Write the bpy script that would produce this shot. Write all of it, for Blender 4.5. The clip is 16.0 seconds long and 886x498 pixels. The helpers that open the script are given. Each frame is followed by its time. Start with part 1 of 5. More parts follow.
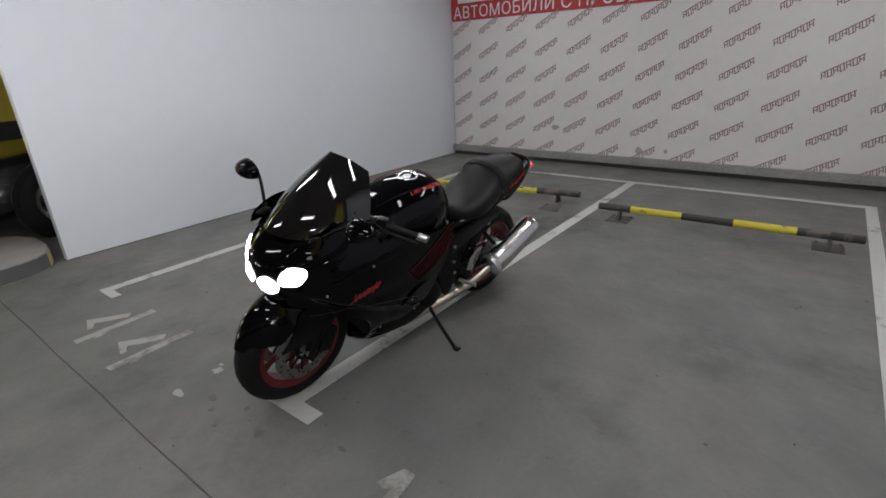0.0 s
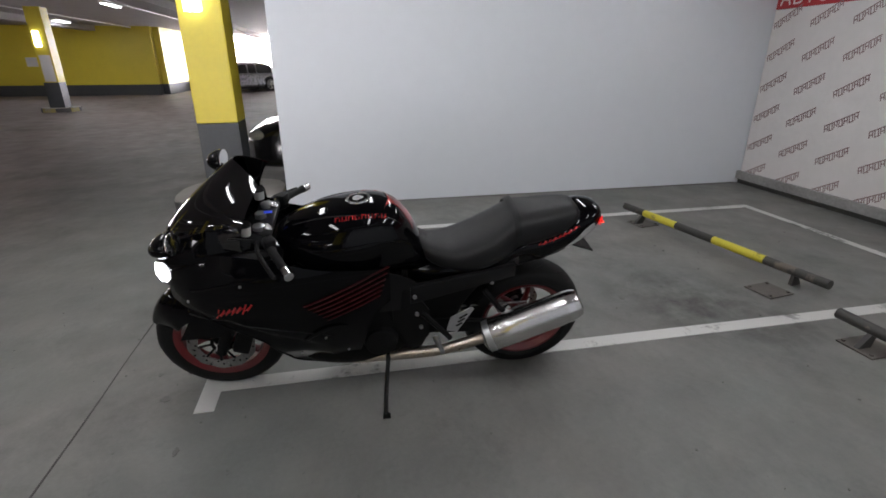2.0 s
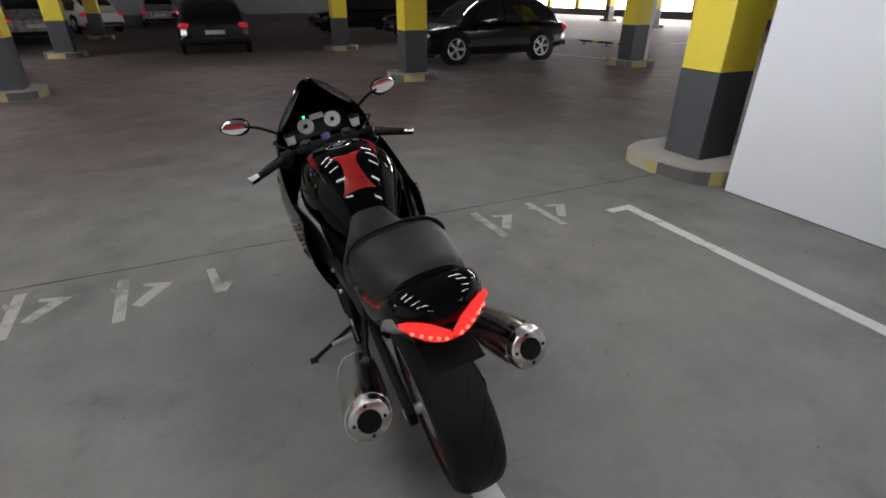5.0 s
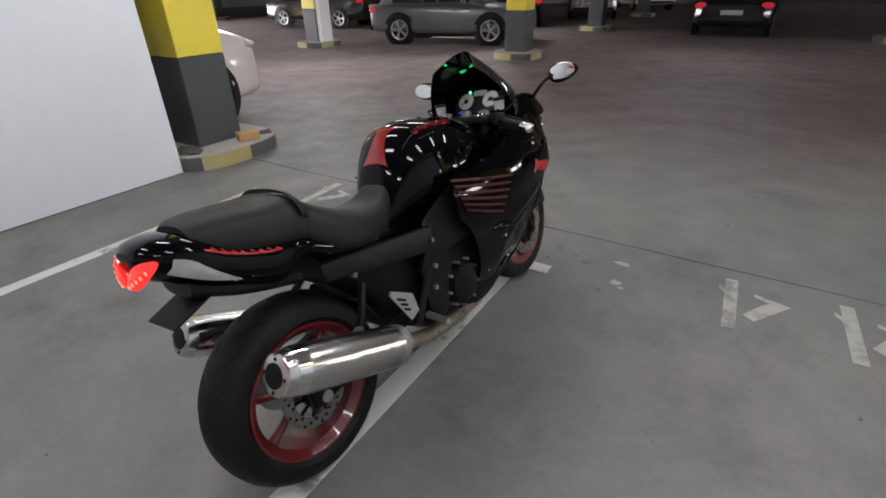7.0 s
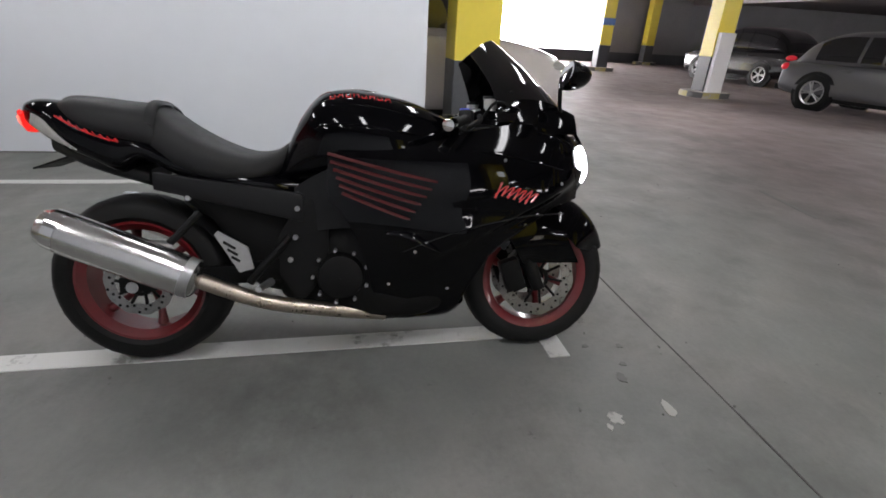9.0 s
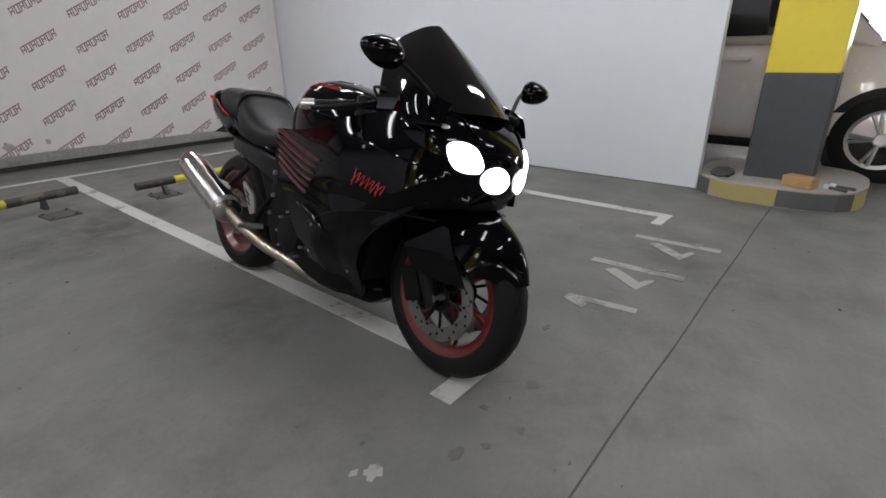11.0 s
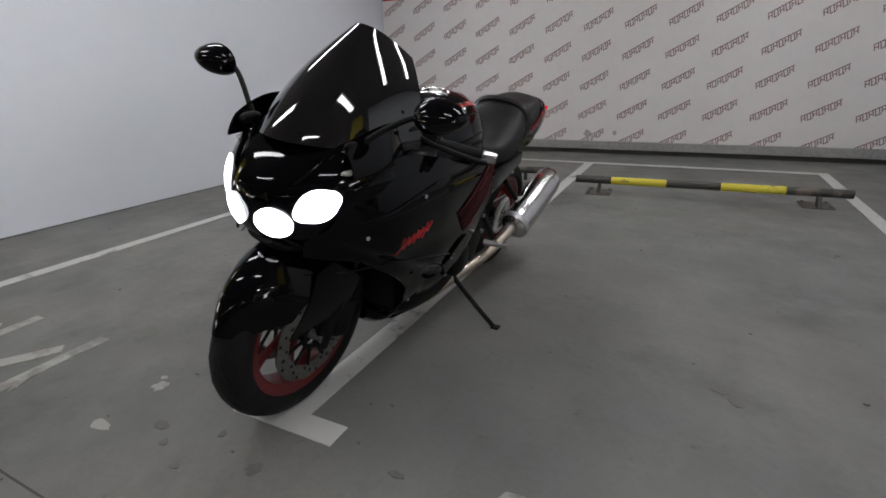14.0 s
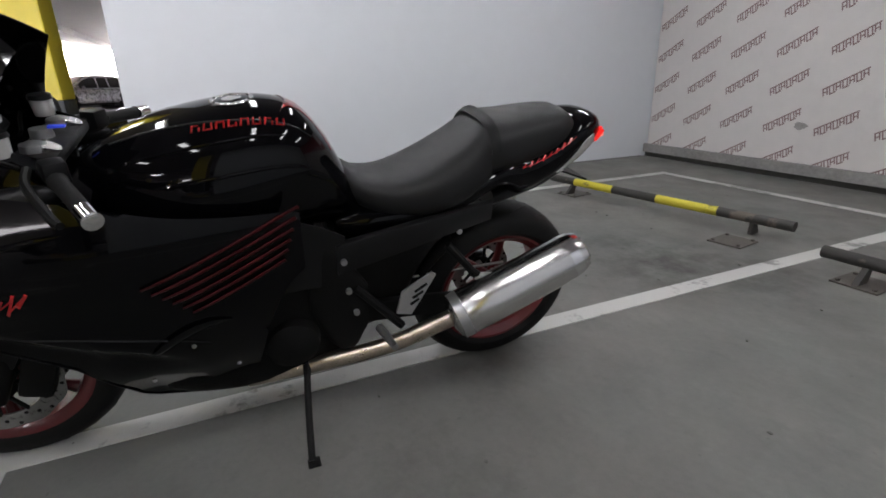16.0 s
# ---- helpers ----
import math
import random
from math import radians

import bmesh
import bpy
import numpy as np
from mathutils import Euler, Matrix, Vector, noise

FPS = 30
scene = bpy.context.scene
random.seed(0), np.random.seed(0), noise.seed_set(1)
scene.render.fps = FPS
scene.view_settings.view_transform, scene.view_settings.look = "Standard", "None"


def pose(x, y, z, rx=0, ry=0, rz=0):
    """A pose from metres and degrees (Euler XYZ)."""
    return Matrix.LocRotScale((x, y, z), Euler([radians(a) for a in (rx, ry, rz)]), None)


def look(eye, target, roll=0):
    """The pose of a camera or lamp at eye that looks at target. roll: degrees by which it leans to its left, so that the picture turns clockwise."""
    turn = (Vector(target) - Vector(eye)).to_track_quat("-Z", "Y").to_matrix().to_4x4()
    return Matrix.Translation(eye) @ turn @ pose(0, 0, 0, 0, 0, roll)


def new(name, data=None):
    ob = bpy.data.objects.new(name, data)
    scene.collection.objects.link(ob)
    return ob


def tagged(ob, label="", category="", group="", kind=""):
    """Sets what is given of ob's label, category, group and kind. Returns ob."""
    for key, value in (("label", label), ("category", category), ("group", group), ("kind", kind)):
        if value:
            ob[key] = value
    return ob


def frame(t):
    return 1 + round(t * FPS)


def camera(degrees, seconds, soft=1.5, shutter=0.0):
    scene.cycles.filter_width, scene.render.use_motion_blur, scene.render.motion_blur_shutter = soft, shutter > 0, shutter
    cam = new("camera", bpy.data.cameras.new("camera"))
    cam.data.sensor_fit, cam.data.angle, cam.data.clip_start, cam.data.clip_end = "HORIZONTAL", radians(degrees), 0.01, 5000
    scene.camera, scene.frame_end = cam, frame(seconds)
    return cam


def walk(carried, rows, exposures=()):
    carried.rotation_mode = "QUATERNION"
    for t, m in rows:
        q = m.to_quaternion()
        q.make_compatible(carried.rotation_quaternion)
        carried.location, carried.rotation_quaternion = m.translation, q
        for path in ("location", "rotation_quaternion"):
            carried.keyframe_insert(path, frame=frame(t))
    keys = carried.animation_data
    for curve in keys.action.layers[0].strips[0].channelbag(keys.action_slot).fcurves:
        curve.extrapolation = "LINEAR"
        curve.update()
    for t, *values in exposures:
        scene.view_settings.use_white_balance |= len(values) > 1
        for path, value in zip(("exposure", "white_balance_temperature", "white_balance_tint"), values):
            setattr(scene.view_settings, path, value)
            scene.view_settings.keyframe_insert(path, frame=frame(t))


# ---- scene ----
cam = camera(84.5, 16.0, soft=1.7)
# seconds, eye, a point looked at, roll
PATH = [
    (0, (1.830, -1.002, 1.520), (0.668, 0.460, 0.803), -2.6),
    (0.5, (2.089, -0.592, 1.567), (0.661, 0.607, 0.844), -3.1),
    (1, (2.232, -0.115, 1.605), (0.606, 0.772, 0.852), -2.5),
    (1.5, (2.283, 0.365, 1.557), (0.515, 0.957, 0.832), -2.0),
    (2, (2.245, 0.778, 1.534), (0.415, 1.147, 0.817), -0.1),
    (2.5, (2.142, 1.210, 1.546), (0.290, 1.357, 0.805), 1.7),
    (3, (1.985, 1.710, 1.553), (0.136, 1.549, 0.807), 1.9),
    (3.5, (1.730, 2.084, 1.529), (-0.060, 1.620, 0.767), 2.0),
    (4, (1.431, 2.372, 1.544), (-0.185, 1.541, 0.709), 3.2),
    (4.5, (1.030, 2.654, 1.531), (-0.145, 1.300, 0.645), 0.4),
    (5, (0.600, 2.761, 1.520), (-0.144, 1.149, 0.600), 0.1),
    (5.2, (0.432, 2.787, 1.517), (-0.133, 1.110, 0.584), -0.0),
    (5.7, (-0.000, 2.818, 1.509), (-0.112, 1.058, 0.565), -0.6),
    (6.2, (-0.421, 2.730, 1.498), (-0.092, 1.011, 0.530), -1.3),
    (6.8, (-0.864, 2.487, 1.472), (-0.053, 0.941, 0.495), -1.7),
    (7.3, (-1.143, 2.186, 1.429), (-0.014, 0.833, 0.484), -1.0),
    (7.5, (-1.245, 2.050, 1.407), (-0.008, 0.791, 0.467), -1.5),
    (8, (-1.459, 1.710, 1.352), (0.017, 0.659, 0.505), 0.9),
    (8.5, (-1.612, 1.324, 1.280), (0.044, 0.583, 0.437), 2.7),
    (9.1, (-1.734, 0.806, 1.210), (0.063, 0.499, 0.388), 3.4),
    (9.75, (-1.720, 0.183, 1.162), (0.102, 0.414, 0.369), 2.0),
    (10.4, (-1.543, -0.410, 1.127), (0.141, 0.356, 0.369), -0.1),
    (11, (-1.227, -0.844, 1.094), (0.192, 0.354, 0.352), -1.0),
    (11.5, (-0.900, -1.138, 1.062), (0.210, 0.361, 0.339), -1.0),
    (12, (-0.481, -1.321, 1.043), (0.218, 0.420, 0.351), -1.1),
    (12.5, (-0.086, -1.397, 1.057), (0.202, 0.461, 0.374), -1.3),
    (13, (0.344, -1.325, 1.057), (0.218, 0.545, 0.360), -1.5),
    (13.5, (0.756, -1.146, 1.057), (0.236, 0.656, 0.363), -1.7),
    (14, (1.052, -0.894, 1.038), (0.201, 0.788, 0.369), -1.6),
    (14.5, (1.283, -0.534, 1.035), (0.149, 0.977, 0.379), -0.8),
    (15, (1.470, -0.118, 1.043), (0.075, 1.164, 0.402), -0.7),
    (15.5, (1.543, 0.332, 1.007), (-0.021, 1.405, 0.373), -0.6),
    (16, (1.563, 0.775, 1.022), (-0.161, 1.547, 0.365), -1.2),
]
walk(cam, [(t, look(e, g, r)) for t, e, g, r in PATH],
     [(0, -0.17), (1.5, -0.13), (3, -0.02), (5, 0.04), (6.5, 0.2), (7.5, 0.28), (8.5, 0.24), (10, 0.14), (11, 0.07), (12.5, 0.06), (13.5, -0.14), (14.5, -0.15), (15.5, -0.06), (16, 0.04)])

# ---- world and light ----
world = bpy.data.worlds.new("garage_world")
scene.world = world
world.use_nodes = True
wn = world.node_tree.nodes
wl = world.node_tree.links
sky = wn.new("ShaderNodeTexSky")
sky.sky_type, sky.sun_disc = "NISHITA", False
sky.sun_elevation, sky.sun_rotation = radians(35), radians(120)
wl.new(sky.outputs[0], wn["Background"].inputs[0])
wn["Background"].inputs[1].default_value = 0.08
scene.view_settings.exposure = 0.0

CEIL = 3.15           # underside of the ceiling slab
TUBE_W = 29.5         # watts of one twin-tube lamp


def area_lamp(name, x, y, z, sx, sy, watts, colour, turn=(0, 0, 0)):
    """A lamp that looks down unless turned."""
    data = bpy.data.lights.new(name, "AREA")
    data.shape, data.size, data.size_y, data.energy, data.color = "RECTANGLE", sx, sy, watts, colour
    ob = new(name, data)
    ob.matrix_basis = pose(x, y, z, *turn)
    return ob


# ---- materials ----
def material(name, colour=(0.5, 0.5, 0.5), rough=0.5, metal=0.0, coat=0.0, spread=0.0, scale=8.0, bump=0.0,
             bump_scale=60.0, emit=0.0, emit_colour=None, spec=0.5, island=0.0):
    """Principled surface: mottled at two sizes, with fine relief and uneven gloss."""
    m = bpy.data.materials.new(name)
    m.use_nodes = True
    nt = m.node_tree
    b = nt.nodes["Principled BSDF"]
    b.inputs["Base Color"].default_value = (*colour, 1)
    b.inputs["Roughness"].default_value, b.inputs["Metallic"].default_value = rough, metal
    b.inputs["Coat Weight"].default_value, b.inputs["Specular IOR Level"].default_value = coat, spec
    b.inputs["Coat Roughness"].default_value = 0.03
    if emit:
        b.inputs["Emission Color"].default_value = (*(emit_colour or colour), 1)
        b.inputs["Emission Strength"].default_value = emit
    tc = nt.nodes.new("ShaderNodeTexCoord")
    if spread:
        big, small = nt.nodes.new("ShaderNodeTexNoise"), nt.nodes.new("ShaderNodeTexNoise")
        big.inputs["Scale"].default_value, small.inputs["Scale"].default_value = scale, scale * 9
        for n in (big, small):
            n.inputs["Detail"].default_value = 5
            nt.links.new(tc.outputs["Object"], n.inputs["Vector"])
        mix = nt.nodes.new("ShaderNodeMath")
        mix.operation = "ADD"
        nt.links.new(big.outputs["Fac"], mix.inputs[0])
        nt.links.new(small.outputs["Fac"], mix.inputs[1])
        rng = nt.nodes.new("ShaderNodeMapRange")
        rng.inputs["From Min"].default_value, rng.inputs["From Max"].default_value = 0.6, 1.4
        rng.inputs["To Min"].default_value, rng.inputs["To Max"].default_value = 1 - spread, 1 + spread
        nt.links.new(mix.outputs[0], rng.inputs["Value"])
        mul = nt.nodes.new("ShaderNodeVectorMath")
        mul.operation = "SCALE"
        mul.inputs[0].default_value = colour
        nt.links.new(rng.outputs[0], mul.inputs["Scale"])
        nt.links.new(mul.outputs[0], b.inputs["Base Color"])
        rr = nt.nodes.new("ShaderNodeMapRange")
        rr.inputs["From Min"].default_value, rr.inputs["From Max"].default_value = 0.6, 1.4
        rr.inputs["To Min"].default_value, rr.inputs["To Max"].default_value = max(0, rough * 0.8), min(1, rough * 1.2)
        nt.links.new(mix.outputs[0], rr.inputs["Value"])
        nt.links.new(rr.outputs[0], b.inputs["Roughness"])
    if bump:
        n, bp = nt.nodes.new("ShaderNodeTexNoise"), nt.nodes.new("ShaderNodeBump")
        n.inputs["Scale"].default_value, n.inputs["Detail"].default_value = bump_scale, 6
        bp.inputs["Strength"].default_value, bp.inputs["Distance"].default_value = bump, 0.01
        nt.links.new(tc.outputs["Object"], n.inputs["Vector"])
        nt.links.new(n.outputs["Fac"], bp.inputs["Height"])
        nt.links.new(bp.outputs[0], b.inputs["Normal"])
    return m


def concrete_floor():
    """Power-floated concrete: cloudy grey, darker oil and tyre stains, fine specks."""
    m = material("floor_concrete", (0.3, 0.3, 0.28), 0.55, bump=0.06, bump_scale=30)
    nt = m.node_tree
    b = nt.nodes["Principled BSDF"]
    tc = nt.nodes.new("ShaderNodeTexCoord")

    def cloud(scale, detail, lo, hi, a, c, rough=0.6):
        n, r = nt.nodes.new("ShaderNodeTexNoise"), nt.nodes.new("ShaderNodeMapRange")
        n.inputs["Scale"].default_value, n.inputs["Detail"].default_value = scale, detail
        n.inputs["Roughness"].default_value = rough
        r.inputs["From Min"].default_value, r.inputs["From Max"].default_value = lo, hi
        r.inputs["To Min"].default_value, r.inputs["To Max"].default_value = a, c
        nt.links.new(tc.outputs["Object"], n.inputs["Vector"])
        nt.links.new(n.outputs["Fac"], r.inputs["Value"])
        return r.outputs[0]

    def times(p, q):
        n = nt.nodes.new("ShaderNodeMath")
        n.operation = "MULTIPLY"
        nt.links.new(p, n.inputs[0])
        nt.links.new(q, n.inputs[1])
        return n.outputs[0]

    tone = times(cloud(0.4, 6, 0.3, 0.7, 0.86, 1.18), cloud(3.2, 8, 0.3, 0.7, 0.86, 1.13))
    tone = times(tone, cloud(0.9, 7, 0.52, 0.74, 1.02, 0.55, 0.72))
    tone = times(tone, cloud(6.5, 7, 0.5, 0.8, 1.0, 0.8, 0.75))
    tone = times(tone, cloud(45, 4, 0.3, 0.75, 0.95, 1.05))
    tone = times(tone, cloud(14, 3, 0.69, 0.75, 1.0, 0.7))
    for cx, cy, r, depth in ((-0.35, 3.05, 0.85, 0.55), (0.1, 3.3, 0.4, 0.4), (-0.3, 1.1, 0.6, 0.35), (1.6, 1.65, 0.5, 0.3), (-0.9, -0.4, 0.7, 0.25)):
        d, fall = nt.nodes.new("ShaderNodeVectorMath"), nt.nodes.new("ShaderNodeMapRange")
        d.operation, fall.interpolation_type = "DISTANCE", "SMOOTHSTEP"
        d.inputs[1].default_value = (cx, cy, 0)
        nt.links.new(tc.outputs["Object"], d.inputs[0])
        fall.inputs["From Min"].default_value, fall.inputs["From Max"].default_value = 0.1 * r, r
        fall.inputs["To Min"].default_value, fall.inputs["To Max"].default_value = 1.0, 0.0
        nt.links.new(d.outputs["Value"], fall.inputs["Value"])
        soiled = times(fall.outputs[0], cloud(4.5, 8, 0.38, 0.66, 0.05, depth * 1.25, 0.7))
        keep = nt.nodes.new("ShaderNodeMath")
        keep.operation = "SUBTRACT"
        keep.inputs[0].default_value = 1.0
        nt.links.new(soiled, keep.inputs[1])
        tone = times(tone, keep.outputs[0])
    mul = nt.nodes.new("ShaderNodeVectorMath")
    mul.operation = "SCALE"
    warm = nt.nodes.new("ShaderNodeMix")
    warm.data_type = "RGBA"
    warm.inputs["A"].default_value, warm.inputs["B"].default_value = (0.139, 0.145, 0.135, 1), (0.152, 0.147, 0.135, 1)
    nt.links.new(cloud(0.7, 5, 0.38, 0.62, 0.0, 1.0), warm.inputs["Factor"])
    # reddish cast of the light over the driving aisle, mixed into the floor colour
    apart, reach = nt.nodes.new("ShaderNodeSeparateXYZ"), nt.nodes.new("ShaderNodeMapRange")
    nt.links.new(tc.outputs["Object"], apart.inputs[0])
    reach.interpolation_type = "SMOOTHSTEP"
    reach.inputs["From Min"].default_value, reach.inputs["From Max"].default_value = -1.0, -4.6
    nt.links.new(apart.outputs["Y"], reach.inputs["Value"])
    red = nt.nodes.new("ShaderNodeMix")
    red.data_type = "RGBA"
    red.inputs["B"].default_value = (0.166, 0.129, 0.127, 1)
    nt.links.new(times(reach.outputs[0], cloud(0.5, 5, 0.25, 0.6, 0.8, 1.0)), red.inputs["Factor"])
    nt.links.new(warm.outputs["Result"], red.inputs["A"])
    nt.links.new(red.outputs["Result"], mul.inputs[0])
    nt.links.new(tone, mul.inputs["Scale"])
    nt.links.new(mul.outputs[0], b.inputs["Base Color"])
    nt.links.new(cloud(2.2, 6, 0.3, 0.7, 0.52, 0.74), b.inputs["Roughness"])
    return m


def worn_paint(name, colour, under, cover=0.5):
    """Floor or pipe paint, scuffed through in patches."""
    m = material(name, colour, 0.6, bump=0.05)
    nt = m.node_tree
    b = nt.nodes["Principled BSDF"]
    tc, n, n2 = (nt.nodes.new(k) for k in ("ShaderNodeTexCoord", "ShaderNodeTexNoise", "ShaderNodeTexNoise"))
    n.inputs["Scale"].default_value, n.inputs["Detail"].default_value = 9, 8
    n.inputs["Roughness"].default_value = 0.75
    n2.inputs["Scale"].default_value, n2.inputs["Detail"].default_value = 2.2, 4
    add = nt.nodes.new("ShaderNodeMath")
    add.operation = "ADD"
    r = nt.nodes.new("ShaderNodeMapRange")
    r.inputs["From Min"].default_value, r.inputs["From Max"].default_value = cover * 2 + 0.14, cover * 2 + 0.26
    mix = nt.nodes.new("ShaderNodeMix")
    mix.data_type = "RGBA"
    mix.inputs["A"].default_value, mix.inputs["B"].default_value = (*colour, 1), (*under, 1)
    for k in (n, n2):
        nt.links.new(tc.outputs["Object"], k.inputs["Vector"])
    nt.links.new(n.outputs["Fac"], add.inputs[0])
    nt.links.new(n2.outputs["Fac"], add.inputs[1])
    nt.links.new(add.outputs[0], r.inputs["Value"])
    nt.links.new(r.outputs[0], mix.inputs["Factor"])
    nt.links.new(mix.outputs["Result"], b.inputs["Base Color"])
    return m


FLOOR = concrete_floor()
LINE = worn_paint("line_paint", (0.5, 0.5, 0.48), (0.19, 0.19, 0.18), 0.475)
DIGIT = worn_paint("digit_paint", (0.33, 0.325, 0.295), (0.19, 0.188, 0.172), 0.45)
# dirt of the floor joint, also the painted shade of gaps at wall feet
JOINT_AND_SHADE = material("joint_dirt_and_gap_shade", (0.065, 0.062, 0.057), 0.9, spread=0.3)
STAIN = material("oil_stain", (0.105, 0.103, 0.096), 0.6, spread=0.3, scale=20)
WALL = material("white_wall_paint", (0.7, 0.73, 0.77), 0.5, spread=0.02, scale=0.8, bump=0.02, bump_scale=150)
VINYL = material("banner_vinyl", (0.7, 0.665, 0.65), 0.45, spread=0.04, scale=1.2, bump=0.02, bump_scale=3)
GREY_INK = material("banner_grey_print", (0.25, 0.165, 0.165), 0.5, spread=0.1)
RED_INK = material("banner_red_print", (0.42, 0.03, 0.035), 0.45, spread=0.06)
WHITE_INK = material("banner_white_print", (0.75, 0.73, 0.72), 0.45, spread=0.03)
SCUFF = material("banner_scuff", (0.38, 0.36, 0.35), 0.7, spread=0.25, scale=14)
LEDGE = material("dirty_metal_ledge", (0.3, 0.29, 0.28), 0.55, 0.2, spread=0.3, scale=3, bump=0.1)
CEILING = material("ceiling_concrete", (0.36, 0.33, 0.33), 0.8, spread=0.12, scale=1.5, bump=0.15, bump_scale=20)
YELLOW = material("yellow_wall_paint", (0.72, 0.58, 0.05), 0.42, spread=0.05, scale=2, bump=0.03)
CHARCOAL = material("charcoal_wall_paint", (0.055, 0.06, 0.066), 0.45, spread=0.15, scale=3, bump=0.03)
DARK_WALL = material("dark_grey_wall_paint", (0.2, 0.2, 0.21), 0.6, spread=0.12, scale=1.5, bump=0.05)
KERB = material("kerb_concrete", (0.36, 0.34, 0.31), 0.8, spread=0.2, scale=5, bump=0.25, bump_scale=40)
KERB_Y = worn_paint("kerb_yellow", (0.4, 0.34, 0.13), (0.36, 0.34, 0.31), 0.47)
KERB_B = worn_paint("kerb_black", (0.09, 0.09, 0.09), (0.36, 0.34, 0.31), 0.53)
PIPE_B = worn_paint("pipe_black", (0.035, 0.033, 0.03), (0.12, 0.1, 0.08), 0.5)
PIPE_Y = worn_paint("pipe_yellow", (0.58, 0.5, 0.04), (0.09, 0.08, 0.055), 0.475)
RUST = material("plate_steel", (0.11, 0.1, 0.09), 0.75, 0.3, spread=0.35, scale=12, bump=0.2)
TUBE = material("lamp_tube", (1, 1, 1), 0.4, emit=9.0, emit_colour=(0.94, 0.97, 1.0))
HOUSING = material("lamp_housing", (0.7, 0.7, 0.7), 0.4, spread=0.03)
DAYLIGHT_EAST = material("daylight_backdrop_east", (1, 1, 1), 1.0, emit=26.0, emit_colour=(1.0, 0.96, 1.0))
DAYLIGHT = material("daylight_backdrop", (1, 1, 1), 1.0, emit=24.0, emit_colour=(1.0, 0.955, 0.985))

GLOSS = material("black_lacquer", (0.0015, 0.0015, 0.002), 0.05, coat=0.1, spec=0.14, spread=0.1, scale=30)
SATIN = material("satin_black_plastic", (0.006, 0.006, 0.0065), 0.42, spec=0.22, spread=0.2, scale=30, bump=0.05, bump_scale=300)
MATT = material("matt_black_engine", (0.006, 0.006, 0.006), 0.5, spec=0.12, spread=0.25, scale=25, bump=0.1, bump_scale=200)
VINYL_SEAT = material("seat_vinyl", (0.008, 0.008, 0.0085), 0.47, spec=0.27, spread=0.2, scale=20, bump=0.12, bump_scale=500)
SMOKE = material("smoked_screen", (0.003, 0.003, 0.0035), 0.05, coat=0.6)
RUBBER = material("tyre_rubber", (0.007, 0.007, 0.007), 0.6, spec=0.18, spread=0.2, scale=20, bump=0.08, bump_scale=200)
RED_RIM = material("red_wheel_paint", (0.115, 0.005, 0.008), 0.34, coat=0.35, spread=0.12, scale=15)
DEEP_RED = material("deep_red_lacquer", (0.05, 0.0045, 0.006), 0.32, coat=0.15, spec=0.3, spread=0.15, scale=20)
DECAL = material("red_decal", (0.36, 0.014, 0.016), 0.25, coat=0.5, spread=0.12, scale=40)
CHROME = material("brushed_steel", (0.62, 0.61, 0.6), 0.22, 1.0, spread=0.08, scale=30)
POLISHED = material("polished_chrome", (0.72, 0.72, 0.72), 0.07, 1.0)
ALLOY = material("cast_alloy", (0.42, 0.42, 0.42), 0.38, 0.9, spread=0.15, scale=40)
PIPE = material("heat_tinted_steel", (0.46, 0.4, 0.33), 0.3, 1.0, spread=0.2, scale=18)
DISC = material("disc_steel", (0.27, 0.265, 0.26), 0.3, 1.0, spread=0.12, scale=60)
MIRROR = material("mirror_glass", (0.85, 0.85, 0.85), 0.02, 1.0)
LAMP_ON = material("headlamp_lit", (1, 1, 1), 0.1, emit=16.0, emit_colour=(0.92, 0.92, 1.0))
TAIL_ON = material("tail_lamp_lit", (0.5, 0.02, 0.02), 0.15, emit=0.8, emit_colour=(1.0, 0.025, 0.02), coat=0.8)
TAIL_LED = material("tail_led_lit", (1, 0.2, 0.1), 0.2, emit=2.0, emit_colour=(1.0, 0.1, 0.07))
LENS = material("clear_lens", (0.5, 0.49, 0.47), 0.12, spread=0.1, scale=30, coat=0.8)
SILVER = material("silver_paint", (0.3, 0.3, 0.3), 0.4, 0.3, spread=0.12, scale=40)
PAD_RED = material("tank_pad_red", (0.26, 0.01, 0.01), 0.2, coat=0.6, spread=0.35, scale=25)
SIGNAL = material("signal_lens", (0.36, 0.355, 0.34), 0.18, spread=0.25, scale=25, coat=0.5)
DIAL = material("dial_face", (0.55, 0.55, 0.53), 0.4, spread=0.05)
GREEN_ON = material("neutral_light", (0, 0.6, 0.2), 0.3, emit=4.0, emit_colour=(0.05, 1.0, 0.35))
# the tag is no lamp; a weak glow is added to its blue
BLUE_TAG = material("blue_key_tag_glow", (0.03, 0.08, 0.7), 0.3, emit=0.2, emit_colour=(0.08, 0.12, 1.0))
GLASS_DARK = material("car_glass", (0.012, 0.013, 0.015), 0.05, coat=0.5)
CAR_BLACK = material("car_black", (0.006, 0.006, 0.007), 0.2, spec=0.3, coat=0.4, spread=0.08)
CAR_GREY = material("car_grey", (0.095, 0.095, 0.102), 0.35, 0.2, coat=0.5, spread=0.03)
CAR_WHITE = material("car_white", (0.66, 0.62, 0.61), 0.25, coat=1.0, spread=0.03)
CAR_SILVER = material("car_silver", (0.4, 0.4, 0.42), 0.28, 0.6, coat=1.0, spread=0.05)
CAR_BROWN = material("car_dark_brown", (0.018, 0.012, 0.011), 0.2, coat=1.0, spread=0.06)
